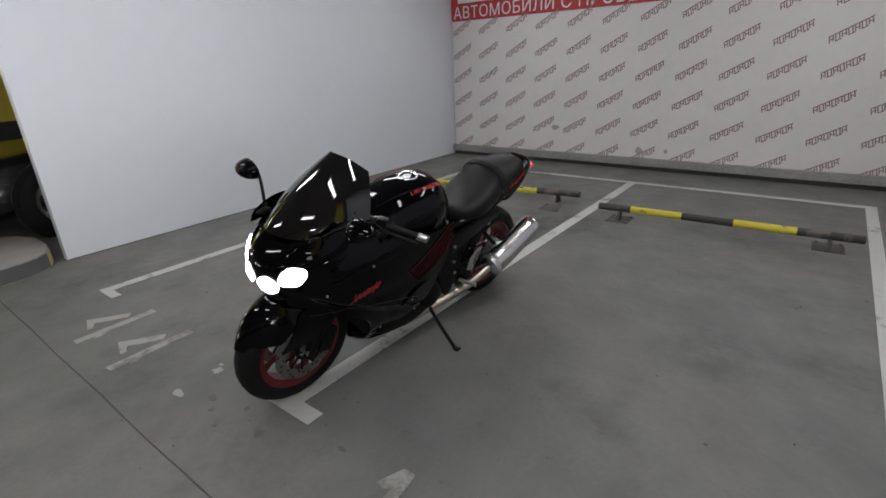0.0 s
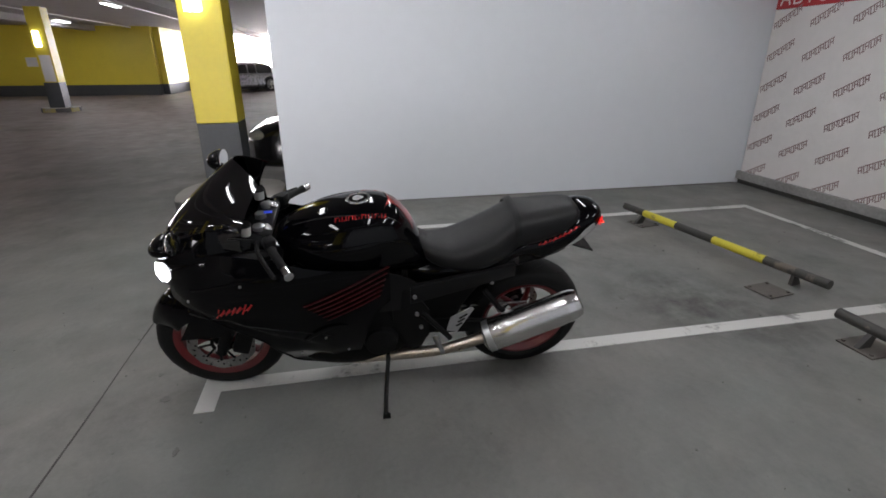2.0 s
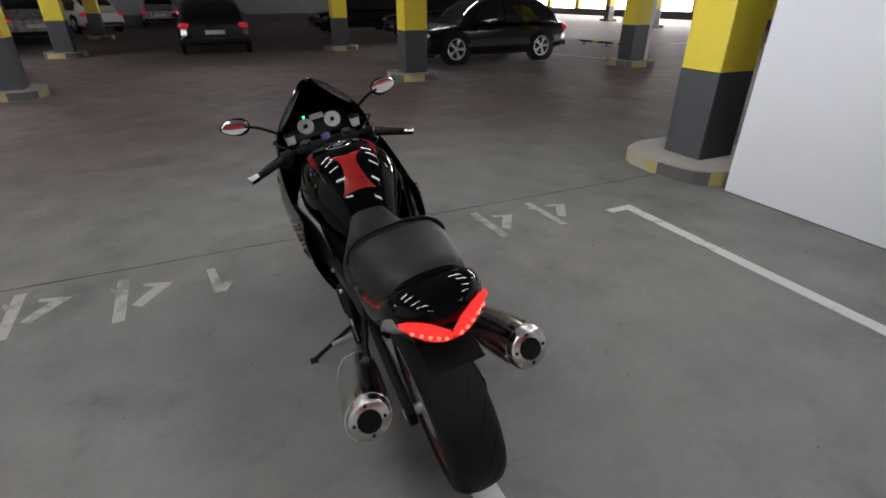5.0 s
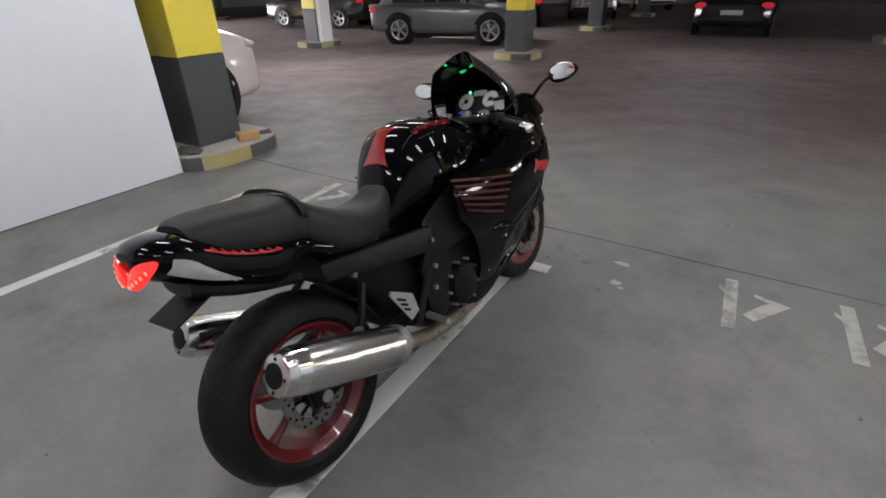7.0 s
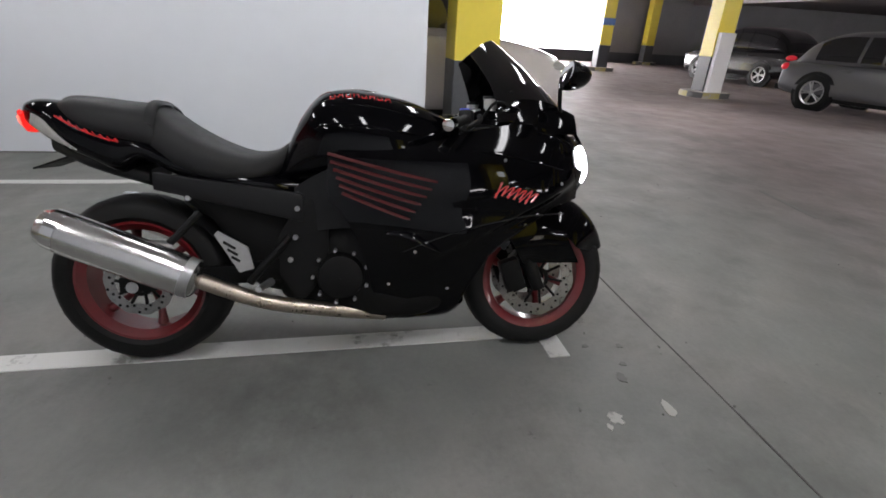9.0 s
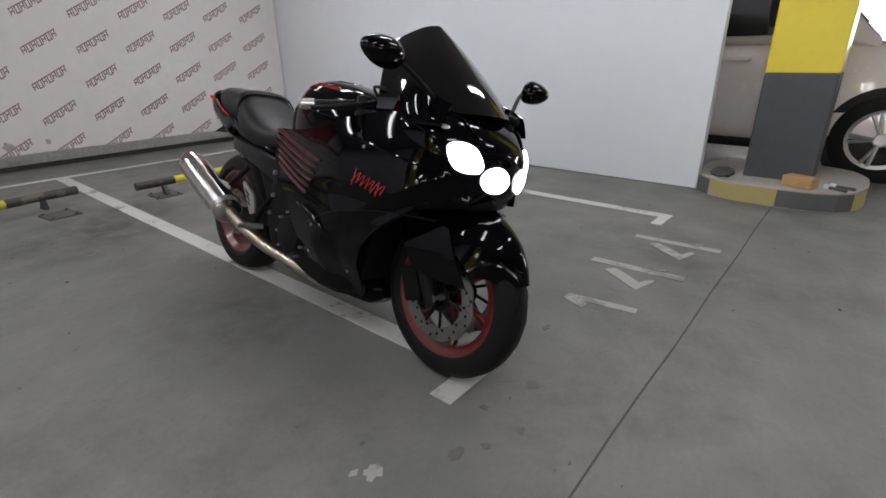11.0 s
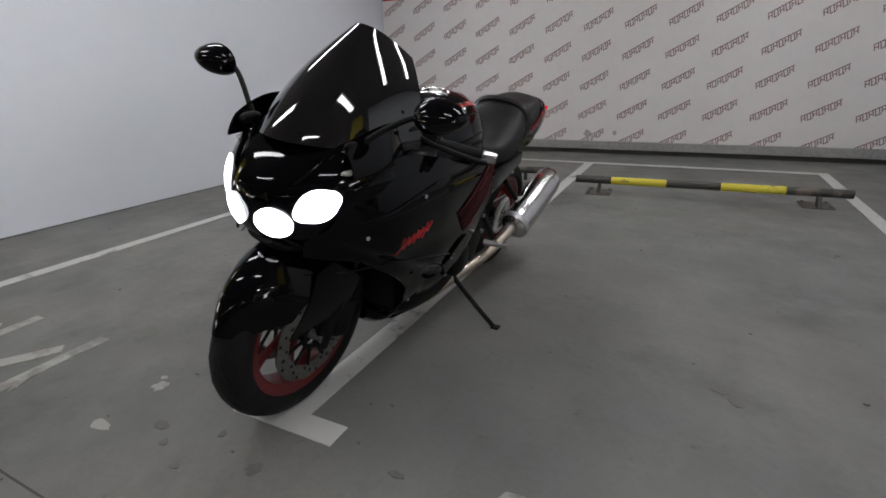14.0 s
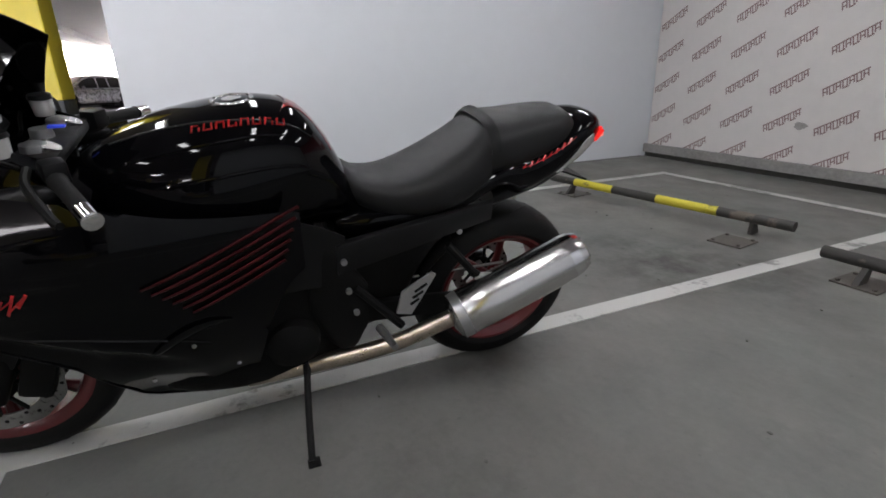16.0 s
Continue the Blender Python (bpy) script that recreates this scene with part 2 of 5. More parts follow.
RED_LENS = material("red_car_lens", (0.35, 0.01, 0.015), 0.15, coat=0.8, emit=0.25, emit_colour=(1, 0.05, 0.08))
PLATE = material("number_plate", (0.6, 0.6, 0.6), 0.4)
BLUE_SIGN = material("blue_sign", (0.06, 0.14, 0.35), 0.4, spread=0.06)
TIMBER = material("timber_block", (0.4, 0.25, 0.11), 0.7, spread=0.25, scale=9, bump=0.1)


# ---- building tools ----
def part(name, bm, mat, parent=None, label="", smooth=True, flat_over=35):
    """Links a bmesh as one mesh object under a thing or a part."""
    bmesh.ops.recalc_face_normals(bm, faces=bm.faces)
    if smooth:
        for f in bm.faces:
            f.smooth = True
        for e in bm.edges:
            if len(e.link_faces) == 2 and e.calc_face_angle(0) > radians(flat_over):
                e.smooth = False
    me = bpy.data.meshes.new(name)
    bm.to_mesh(me)
    bm.free()
    for m in (mat if isinstance(mat, (list, tuple)) else [mat]):
        me.materials.append(m)
    ob = new(name, me)
    if parent:
        ob.parent = parent
    if label:
        tagged(ob, label)
    return ob


def thing(name, label, category, m=None, group=""):
    """An empty at the base of a thing."""
    ob = new(name)
    ob.empty_display_size = 0.2
    if m is not None:
        ob.matrix_basis = m
    return tagged(ob, label, category, group)


def box(x0, y0, z0, x1, y1, z1, bevel=0.0, bm=None, turn=None, segments=2):
    bm = bm or bmesh.new()
    made = bmesh.ops.create_cube(bm, size=1)["verts"]
    c, s = Vector(((x0 + x1) / 2, (y0 + y1) / 2, (z0 + z1) / 2)), Vector((x1 - x0, y1 - y0, z1 - z0))
    for v in made:
        v.co = Vector((v.co.x * s.x, v.co.y * s.y, v.co.z * s.z))
    if bevel:
        edges = list({e for v in made for e in v.link_edges})
        out = bmesh.ops.bevel(bm, geom=edges, offset=bevel, segments=segments, affect="EDGES", profile=0.6)
        made = list({v for f in out["faces"] for v in f.verts} | {v for v in made if v.is_valid})
    for v in made:
        if turn is not None:
            v.co = turn @ v.co
        v.co += c
    return bm


def spline(keys, t):
    """Smooth interpolation through rows that begin with their parameter."""
    n = len(keys)
    i = max(0, min(n - 2, next((k for k in range(n - 1) if t <= keys[k + 1][0]), n - 2)))
    a, b = keys[i], keys[i + 1]
    w = max(0.0, min(1.0, (t - a[0]) / (b[0] - a[0])))
    out = []
    for k in range(1, len(a)):
        d = (b[k] - a[k]) / (b[0] - a[0])
        m0 = d if i == 0 else (b[k] - keys[i - 1][k]) / (b[0] - keys[i - 1][0])
        m1 = d if i == n - 2 else (keys[i + 2][k] - a[k]) / (keys[i + 2][0] - a[0])
        h = b[0] - a[0]
        out.append((2 * w**3 - 3 * w**2 + 1) * a[k] + (w**3 - 2 * w**2 + w) * h * m0
                   + (3 * w**2 - 2 * w**3) * b[k] + (w**3 - w**2) * h * m1)
    return out


def rings(bm, loops, cap=True, close=True):
    """Skins a row of vertex loops."""
    rows = [[bm.verts.new(p) for p in loop] for loop in loops]
    n = len(rows[0])
    for a, b in zip(rows, rows[1:]):
        for k in range(n if close else n - 1):
            bm.faces.new((a[k], a[(k + 1) % n], b[(k + 1) % n], b[k]))
    if cap:
        bm.faces.new(rows[0])
        bm.faces.new(rows[-1])
    return rows


def hull(stations, count=28, seg=28, x0=0.0, bm=None):
    """A body along y. Station: y, half width, low z, high z, squareness, how much wider it is at the top."""
    bm = bm or bmesh.new()
    loops = []
    y0, y1 = stations[0][0], stations[-1][0]
    for i in range(count + 1):
        y = y0 + (y1 - y0) * i / count
        w, lo, hi, n, k = spline(stations, y)
        loop = []
        for j in range(seg):
            a = 2 * math.pi * (j + 0.5) / seg
            c, s = math.cos(a), math.sin(a)
            zz = math.copysign(abs(s) ** (2 / n), s)
            xx = math.copysign(abs(c) ** (2 / n), c) * (1 + k * zz)
            loop.append((x0 + max(w, 0.002) * xx, y, (lo + hi) / 2 + (hi - lo) / 2 * zz))
        loops.append(loop)
    rings(bm, loops)
    return bm


def sweep(points, radius, seg=12, bm=None, flat=1.0):
    """A rod through points; radius is one number or one for each point."""
    bm = bm or bmesh.new()
    pts = [Vector(p) for p in points]
    rad = radius if isinstance(radius, (list, tuple)) else [radius] * len(pts)
    loops, side = [], None
    for i, p in enumerate(pts):
        d = (pts[min(i + 1, len(pts) - 1)] - pts[max(i - 1, 0)]).normalized()
        if side is None:
            side = d.orthogonal().normalized()
        side = (side - d * side.dot(d)).normalized()
        up = d.cross(side)
        loops.append([p + (side * math.cos(2 * math.pi * k / seg) + up * flat * math.sin(2 * math.pi * k / seg)) * rad[i]
                      for k in range(seg)])
    rings(bm, loops)
    return bm


def curve_points(keys, count=16):
    """Points on a smooth curve through keys."""
    rows = [(i, *k) for i, k in enumerate(keys)]
    return [spline(rows, (len(keys) - 1) * i / count) for i in range(count + 1)]


def lathe(profile, centre, seg=48, axis="x", bm=None, closed=True):
    """Turns a profile of (along the axis, radius) about an axis through centre."""
    bm = bm or bmesh.new()
    c = Vector(centre)
    loops = []
    for k in range(seg):
        a = 2 * math.pi * k / seg
        u, v = math.cos(a), math.sin(a)
        turned = {"x": lambda s, r: (s, r * u, r * v), "y": lambda s, r: (r * u, s, r * v),
                  "z": lambda s, r: (r * u, r * v, s)}[axis]
        loops.append([bm.verts.new(c + Vector(turned(s, r))) for s, r in profile])
    n = len(profile)
    for k in range(seg):
        a, b = loops[k], loops[(k + 1) % seg]
        for j in range(n if closed else n - 1):
            bm.faces.new((a[j], a[(j + 1) % n], b[(j + 1) % n], b[j]))
    return bm


def shell(fn, nu, nv, thick, bm=None):
    """A curved sheet of some thickness: fn(u, v) with u, v in 0 to 1 gives the outer face."""
    bm = bm or bmesh.new()

    def normal(u, v):
        e = 1e-3
        du = Vector(fn(min(u + e, 1), v)) - Vector(fn(max(u - e, 0), v))
        dv = Vector(fn(u, min(v + e, 1))) - Vector(fn(u, max(v - e, 0)))
        return du.cross(dv).normalized()

    outer = [[Vector(fn(i / nu, j / nv)) for j in range(nv + 1)] for i in range(nu + 1)]
    inner = [[outer[i][j] - normal(i / nu, j / nv) * thick for j in range(nv + 1)] for i in range(nu + 1)]
    A = [[bm.verts.new(p) for p in row] for row in outer]
    B = [[bm.verts.new(p) for p in row] for row in inner]
    for i in range(nu):
        for j in range(nv):
            bm.faces.new((A[i][j], A[i + 1][j], A[i + 1][j + 1], A[i][j + 1]))
            bm.faces.new((B[i][j], B[i][j + 1], B[i + 1][j + 1], B[i + 1][j]))
    for i in range(nu):
        bm.faces.new((A[i][0], B[i][0], B[i + 1][0], A[i + 1][0]))
        bm.faces.new((A[i][nv], A[i + 1][nv], B[i + 1][nv], B[i][nv]))
    for j in range(nv):
        bm.faces.new((A[0][j], A[0][j + 1], B[0][j + 1], B[0][j]))
        bm.faces.new((A[nu][j], B[nu][j], B[nu][j + 1], A[nu][j + 1]))
    return bm


def blob(centre, size, turn=None, seg=20, bm=None):
    """An ellipsoid."""
    bm = bm or bmesh.new()
    made = bmesh.ops.create_uvsphere(bm, u_segments=seg, v_segments=max(8, seg // 2), radius=1)["verts"]
    for v in made:
        v.co = Vector((v.co.x * size[0], v.co.y * size[1], v.co.z * size[2]))
        if turn is not None:
            v.co = turn @ v.co
        v.co += Vector(centre)
    return bm


def slab(points, z0, z1, bm=None):
    """An upright prism over a polygon."""
    bm = bm or bmesh.new()
    lo = [bm.verts.new((x, y, z0)) for x, y in points]
    hi = [bm.verts.new((x, y, z1)) for x, y in points]
    n = len(points)
    bm.faces.new(lo)
    bm.faces.new(hi)
    for k in range(n):
        bm.faces.new((lo[k], lo[(k + 1) % n], hi[(k + 1) % n], hi[k]))
    return bm


def rot(axis, degrees):
    return Matrix.Rotation(radians(degrees), 3, axis)


# ---- the large structure ----
XW, XE, YS, YN = -33.0, 24.0, -52.0, 6.35
WALL_L, WALL_R, BACK = -3.35, 3.22, 6.0
BAND = 0.92           # top of the columns' charcoal paint


def setting(name, bm, mat, label, category, smooth=False):
    return tagged(part(name, bm, mat, smooth=smooth), label, category, kind="structure")


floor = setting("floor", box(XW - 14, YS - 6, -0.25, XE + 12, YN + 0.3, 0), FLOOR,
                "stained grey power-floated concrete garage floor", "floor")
setting("ceiling", box(XW - 1, YS - 1, CEIL, XE + 1, YN + 0.3, CEIL + 0.25), CEILING,
        "grey concrete garage ceiling slab", "ceiling")
for k, y in enumerate((-4.0, -10.6, -17.4, -30.0)):
    setting("ceiling_beam", box(XW, y - 0.25, CEIL - 0.22, XE, y + 0.25, CEIL + 0.01), CEILING,
            "grey concrete beam under the garage ceiling", "beam")

setting("wall_west_bay", box(WALL_L - 0.1, 0.115, 0, WALL_L, BACK + 0.05, CEIL, 0.004), WALL,
        "smooth white painted partition wall beside the bays", "wall")
setting("wall_east_bay", box(WALL_R, 0.1, 0, WALL_R + 0.1, BACK + 0.05, CEIL, 0.004), WALL,
        "smooth white painted partition wall beside the bays", "wall")
setting("wall_north", box(XW, BACK + 0.08, 0, XE, BACK + 0.3, CEIL), WALL, "white painted end wall of the garage", "wall")


def painted_wall(name, x0, y0, x1, y1, band=0.5, paint=YELLOW):
    """A garage wall, charcoal below and painted over it."""
    bm = box(x0, y0, 0, x1, y1, band)
    n = len(bm.faces)
    box(x0, y0, band, x1, y1, CEIL, bm=bm)
    bm.faces.ensure_lookup_table()
    for f in bm.faces[n:]:
        f.material_index = 1
    return setting(name, bm, [CHARCOAL, paint], "garage wall painted over a charcoal base", "wall")


painted_wall("wall_far_west", -26.2, -16.3, -25.8, -8.0)
painted_wall("wall_far_west_return", -32, -8.0, -26.2, -7.7)
painted_wall("wall_south", -14, -34.3, XE, -34, paint=DARK_WALL)
painted_wall("wall_south_return", -14.3, -40, -14, -34)
painted_wall("wall_east", XE - 0.3, -34, XE, -12, paint=DARK_WALL)
painted_wall("wall_east_north", XE - 0.3, 3, XE, BACK)
painted_wall("wall_bay_west_side", -9.3, -0.35, -9, BACK, 0.9)
painted_wall("wall_bay_east_side", 9, 1.5, 9.3, BACK, 0.9)
# low parapets under the open sides
for name, b in (("parapet_west", (XW, -50, XW + 0.3, -16)), ("parapet_north_west", (-30.3, -7.7, -30, 4)),
                ("parapet_east", (XE - 0.3, -12, XE, 3))):
    setting(name, box(b[0], b[1], 0, b[2], b[3], 0.55), CHARCOAL, "low charcoal painted parapet under a wide opening", "parapet")
for y in (-48, -43.5, -39, -34.5, -30, -25.5, -21, -17):
    setting("mullion", box(XW, y - 0.3, 0.55, XW + 0.4, y + 0.3, CEIL), YELLOW,
            "yellow painted pier between wide openings", "pier")
for y in (-2.2, 2.2):
    setting("mullion", box(-30.3, y - 0.25, 0.55, -29.9, y + 0.25, CEIL), YELLOW, "yellow painted pier between wide openings", "pier")
setting("lintel", box(XW, -50, CEIL - 0.3, XW + 0.35, -16, CEIL), CEILING, "concrete lintel over the openings", "lintel")
setting("backdrop_west", box(XW - 4.1, -56, -0.5, XW - 4, 6, 4.5), DAYLIGHT, "white daylight outside the openings", "backdrop")
setting("backdrop_east", box(XE + 3, -16, -0.5, XE + 3.1, 6, 4.5), DAYLIGHT_EAST, "white daylight outside the openings", "backdrop")


# ---- floor markings ----
def marking(name, polygons, mat, label, z=0.004):
    bm = bmesh.new()
    for k, p in enumerate(polygons):
        slab(p, -0.002, z + 0.0007 * (k % 4), bm)
    return setting(name, bm, mat, label, "floor marking")


def strip(x0, y0, x1, y1, w):
    d = Vector((x1 - x0, y1 - y0)).normalized() * w / 2
    return [(x0 - d.y, y0 + d.x), (x1 - d.y, y1 + d.x), (x1 + d.y, y1 - d.x), (x0 + d.y, y0 - d.x)]


BX0, BX1, BXM, BY1 = -2.307, 2.303, 0.0, 5.19
marking("bay_line_west", [strip(BX0, 0.02, BX0, BY1 - 0.05, 0.09)], LINE, "worn white bay line on the concrete floor")
marking("bay_line_east", [strip(BX1, 0.03, BX1, BY1 - 0.05, 0.09)], LINE, "worn white bay line on the concrete floor")
marking("bay_line_middle", [strip(BXM, 0.09, BXM, BY1 - 0.05, 0.1)], LINE, "worn white bay line under the motorcycle")
marking("bay_line_back", [strip(BX0 - 0.045, BY1, BX1 + 0.045, BY1, 0.08)], LINE, "worn white line closing the bays")
marking("bay_tee", [strip(-0.205, 0.045, 0.2, 0.045, 0.09)], LINE, "scuffed white cross bar ending the bay line")
marking("bay_foot_west", [strip(BX0 + 0.045, 0.055, -2.105, 0.055, 0.07)], LINE, "short white foot of the bay line")
marking("bay_foot_east", [strip(2.08, 0.066, BX1 - 0.045, 0.066, 0.07)], LINE, "short white foot of the bay line")


for x0, y0, x1, y1 in ((-8.9, -9.9, -9.5, -8.4), (-14.6, -11.0, -17.8, -11.7), (-12.8, -14.4, -13.0, -12.3)):
    marking("bay_line_far", [strip(x0, y0, x1, y1, 0.1)], LINE, "worn white bay line in a far row")


def digit_one(x, y):
    return [strip(x + 0.005, y + 0.01, x + 0.045, y - 0.31, 0.05), [(x - 0.075, y - 0.1), (x - 0.03, y - 0.11), (x + 0.04, y - 0.05), (x + 0.02, y + 0.015), (x - 0.03, y + 0.01)]]


def digit_four(x, y):
    return [strip(x, y, x + 0.02, y - 0.48, 0.06),
            [(x - 0.1, y - 0.11), (x - 0.05, y - 0.15), (x - 0.095, y - 0.23), (x - 0.155, y - 0.315), (x - 0.25, y - 0.33)],
            [(x - 0.25, y - 0.33), (x - 0.155, y - 0.315), (x - 0.09, y - 0.345), (x - 0.09, y - 0.375)],
            [(x + 0.045, y - 0.3), (x + 0.075, y - 0.36), (x + 0.075, y - 0.39), (x + 0.045, y - 0.36)]]


for x, y, f in ((0.765, 0.05, digit_one), (1.268, 0.15, digit_four), (1.785, 0.09, digit_four),
                (-1.625, 0.115, digit_four), (-1.12, 0.12, digit_four)):
    marking("painted_digit", f(x, y), DIGIT, "hand-painted off-white bay digit worn on the floor", 0.003)


def splash(cx, cy, r, seed, sides=14):
    rnd = random.Random(seed)
    a0 = rnd.random() * 6
    sx, sy = rnd.uniform(0.6, 1.2), rnd.uniform(0.5, 1.0)
    return [(cx + r * sx * math.cos(a0 + 2 * math.pi * k / sides) * rnd.uniform(0.6, 1.1),
             cy + r * sy * math.sin(a0 + 2 * math.pi * k / sides) * rnd.uniform(0.6, 1.1)) for k in range(sides)]


for cx, cy, r, s in ((-0.56, -0.01, 0.035, 1), (-0.545, -0.235, 0.045, 2), (0.774, -0.02, 0.035, 3), (-0.6, 0.03, 0.022, 9)):
    marking("paint_remnant", [splash(cx, cy, r, s)], DIGIT, "remnant of a worn painted digit on the floor", 0.0025)
for cx, cy, r, s in ((-0.143, -0.096, 0.022, 4), (0.06, -0.16, 0.028, 5), (-0.36, -0.15, 0.03, 6), (1.3, 0.735, 0.05, 7), (0.44, -0.01, 0.025, 8),
                     (-0.28, -0.2, 0.02, 10), (1.25, 0.78, 0.035, 11), (-0.16, -0.25, 0.018, 12), (-0.5, 2.6, 0.03, 13)):
    marking("oil_spot", [splash(cx, cy, r, s)], STAIN, "dark oil spot soaked into the concrete", 0.002)
marking("tyre_mark", [strip(1.95, -2.86, 1.25, -2.76, 0.035)], STAIN, "dark rubber skid mark on the concrete", 0.002)
rnd = random.Random(5)
dots = []
for k in range(140):
    dots.append(splash(rnd.uniform(-3, 3), rnd.uniform(-2.2, 5), rnd.uniform(0.004, 0.011), 100 + k, 7))
tagged(marking("grit", dots, STAIN, "scattered dark specks of grit on the floor", 0.003), kind="stuff")
joint = [strip(-9 + 0.3 * k, -0.475 + 0.003 * math.sin(k * 1.7), -8.7 + 0.3 * k, -0.475 + 0.003 * math.sin((k + 1) * 1.7), 0.006)
         for k in range(60)]
marking("floor_joint", joint, JOINT_AND_SHADE, "thin dark saw-cut joint across the floor", 0.0015)

# ---- banner on the end wall ----
banner = thing("banner", "white vinyl banner with slanted grey print and a red head band", "banner", pose(0, BACK, 0))
part("sheet", box(WALL_L + 0.02, -0.012, 0.14, WALL_R - 0.02, 0.03, 2.105), VINYL, banner, "off-white vinyl sheet", smooth=False)
part("head_band", box(WALL_L + 0.02, -0.012, 2.11, WALL_R - 0.02, 0.03, CEIL - 0.02), RED_INK, banner, "red printed head band", smooth=False)
part("white_panel", box(-3.2, -0.016, 2.36, -1.9, -0.013, CEIL - 0.03), WHITE_INK, banner, "white printed panel", smooth=False)


def slant_mark():
    """A row of slanted block outlines, in place of a printed trade mark."""
    bm = bmesh.new()
    w, h, t = 0.046, 0.078, 0.0115

    def bar(x0, z0, x1, z1):
        bm.faces.new([bm.verts.new((x + 0.3 * z, 0, z)) for x, z in ((x0, z0), (x1, z0), (x1, z1), (x0, z1))])
    for k in range(7):
        x = 0.056 * k
        bar(x, t, x + t, h - t)
        bar(x + w - t, t, x + w, h - t)
        bar(x, h - t, x + w + 0.01, h)
        bar(x, 0, x + w + 0.01, t) if k % 2 else bar(x + t, h * 0.42, x + w - t, h * 0.42 + t)
    return bm


mark = part("printed_mark", slant_mark(), GREY_INK, banner, smooth=False)
mark_turn = Matrix.Rotation(radians(-29), 4, "Y")
marks = [(-3.29 + 0.495 * c, 0.06 + 0.363 * r) for c in range(13) for r in range(6)]
for k, (x, z) in enumerate(marks):
    ob = mark if k == 0 else new("printed_mark", mark.data)
    ob.parent = banner
    ob.matrix_basis = Matrix.Translation((x, -0.0145, z)) @ mark_turn
text = bpy.data.curves.new("head_text", "FONT")
text.body, text.size, text.extrude, text.space_character = "АВТОМОБИЛИ С ПРОБЕГОМ", 0.235, 0.001, 1.05
text_ob = new("head_text", text)
text_ob.parent = banner
text_ob.matrix_basis = pose(-3.29, -0.0145, 2.145, 90)
text.materials.append(WHITE_INK)
for k, (x, z, r) in enumerate(((-1.45, 0.52, 0.07), (-0.2, 0.26, 0.06), (0.15, 0.27, 0.04))):
    bm = bmesh.new()
    bm.faces.new([bm.verts.new((px, -0.0155, pz)) for px, pz in splash(x, z, r, 60 + k, 20)])
    part("scuff", bm, SCUFF, banner, "dark rubbed scuff", smooth=False)
ledge = setting("banner_ledge", box(WALL_L + 0.005, BACK - 0.07, 0.06, WALL_R + 0.0, BACK - 0.014, 0.165, 0.006), LEDGE,
                "dirty grey metal ledge along the banner's foot", "ledge")
# the shadow gap below the ledge, painted as a near-black strip
setting("baseboard", box(WALL_L + 0.005, BACK - 0.02, 0.0, WALL_R, BACK + 0.06, 0.06), JOINT_AND_SHADE, "dark strip with the shade of the gap under the ledge painted in", "baseboard")


# ---- columns on kerbed plinths ----
def column(x0, y0, x1, y1, label, plinth=0.9, lit=False, boxed=False, banded=False):
    c = thing("column", label, "column", pose((x0 + x1) / 2, (y0 + y1) / 2, 0), group="garage columns")
    hx, hy = (x1 - x0) / 2, (y1 - y0) / 2
    part("base", box(-hx, -hy, 0.02, hx, hy, BAND, 0.012), CHARCOAL, c, "charcoal painted base", smooth=False)
    part("shaft", box(-hx, -hy, BAND + 0.002, hx, hy, CEIL, 0.012), YELLOW, c, "yellow painted shaft", smooth=False)
    if plinth:
        ring = []
        for k in range(32):
            a = 2 * math.pi * (k + 0.5) / 32
            n = 3.2
            r = plinth / (abs(math.cos(a)) ** n + abs(math.sin(a)) ** n) ** (1 / n)
            ring.append((r * math.cos(a), r * math.sin(a)))
        bm = slab(ring, 0, 0.135)
        bmesh.ops.bevel(bm, geom=[e for e in bm.edges if all(v.co.z > 0.1 for v in e.verts)], offset=0.018, segments=2, affect="EDGES")
        part("plinth", bm, KERB, c, "rough concrete plinth", smooth=False)
        for k in range(8):
            bm = bmesh.new()
            for j in range(4):
                p, q = ring[(4 * k + j) % 32], ring[(4 * k + j + 1) % 32]
                s = 1.004
                vs = [bm.verts.new((p[0] * s, p[1] * s, 0.004)), bm.verts.new((q[0] * s, q[1] * s, 0.004)),
                      bm.verts.new((q[0] * s, q[1] * s, 0.128)), bm.verts.new((p[0] * s, p[1] * s, 0.128))]
                bm.faces.new(vs)
            part("kerb_stripe", bm, KERB_Y if k % 2 else KERB_B, c, "worn yellow kerb paint" if k % 2 else "worn black kerb paint", smooth=False)
    if lit:
        part("wall_lamp", box(hx, -0.13, 2.0, hx + 0.07, 0.03, 2.45, 0.02), TUBE, c, "lit white wall lamp")
    if banded:
        part("blue_band", box(-hx - 0.02, -hy - 0.02, 1.62, hx + 0.02, hy + 0.02, 1.86, 0.004), BLUE_SIGN, c, "blue sign band", smooth=False)
    if boxed:
        part("cabinet_box", box(-hx - 0.13, -hy * 0.8, 0.12, -hx - 0.002, hy * 0.9, 1.45, 0.01), HOUSING, c, "white metal service box", smooth=False)
    return c


COL = "square column painted yellow over charcoal on a kerbed plinth"
column(-3.95, -0.74, -3.5, -0.32, COL, 0.58, lit=True)
column(3.35, -0.66, 3.82, -0.2, COL, 0.57)
column(-3.55, -7.45, -3.08, -7.0, COL, 0.5)
column(3.4, -8.2, 3.85, -7.75, COL, 0.5)
column(9.2, -8.1, 9.65, -7.65, "square column with a white service box, yellow over charcoal", 0.5, boxed=True)
column(16.9, -9.2, 17.35, -8.75, "square column with a blue band, yellow over charcoal", 0.5, banded=True)
column(22.8, -14.8, 23.25, -14.35, COL, 0.5)
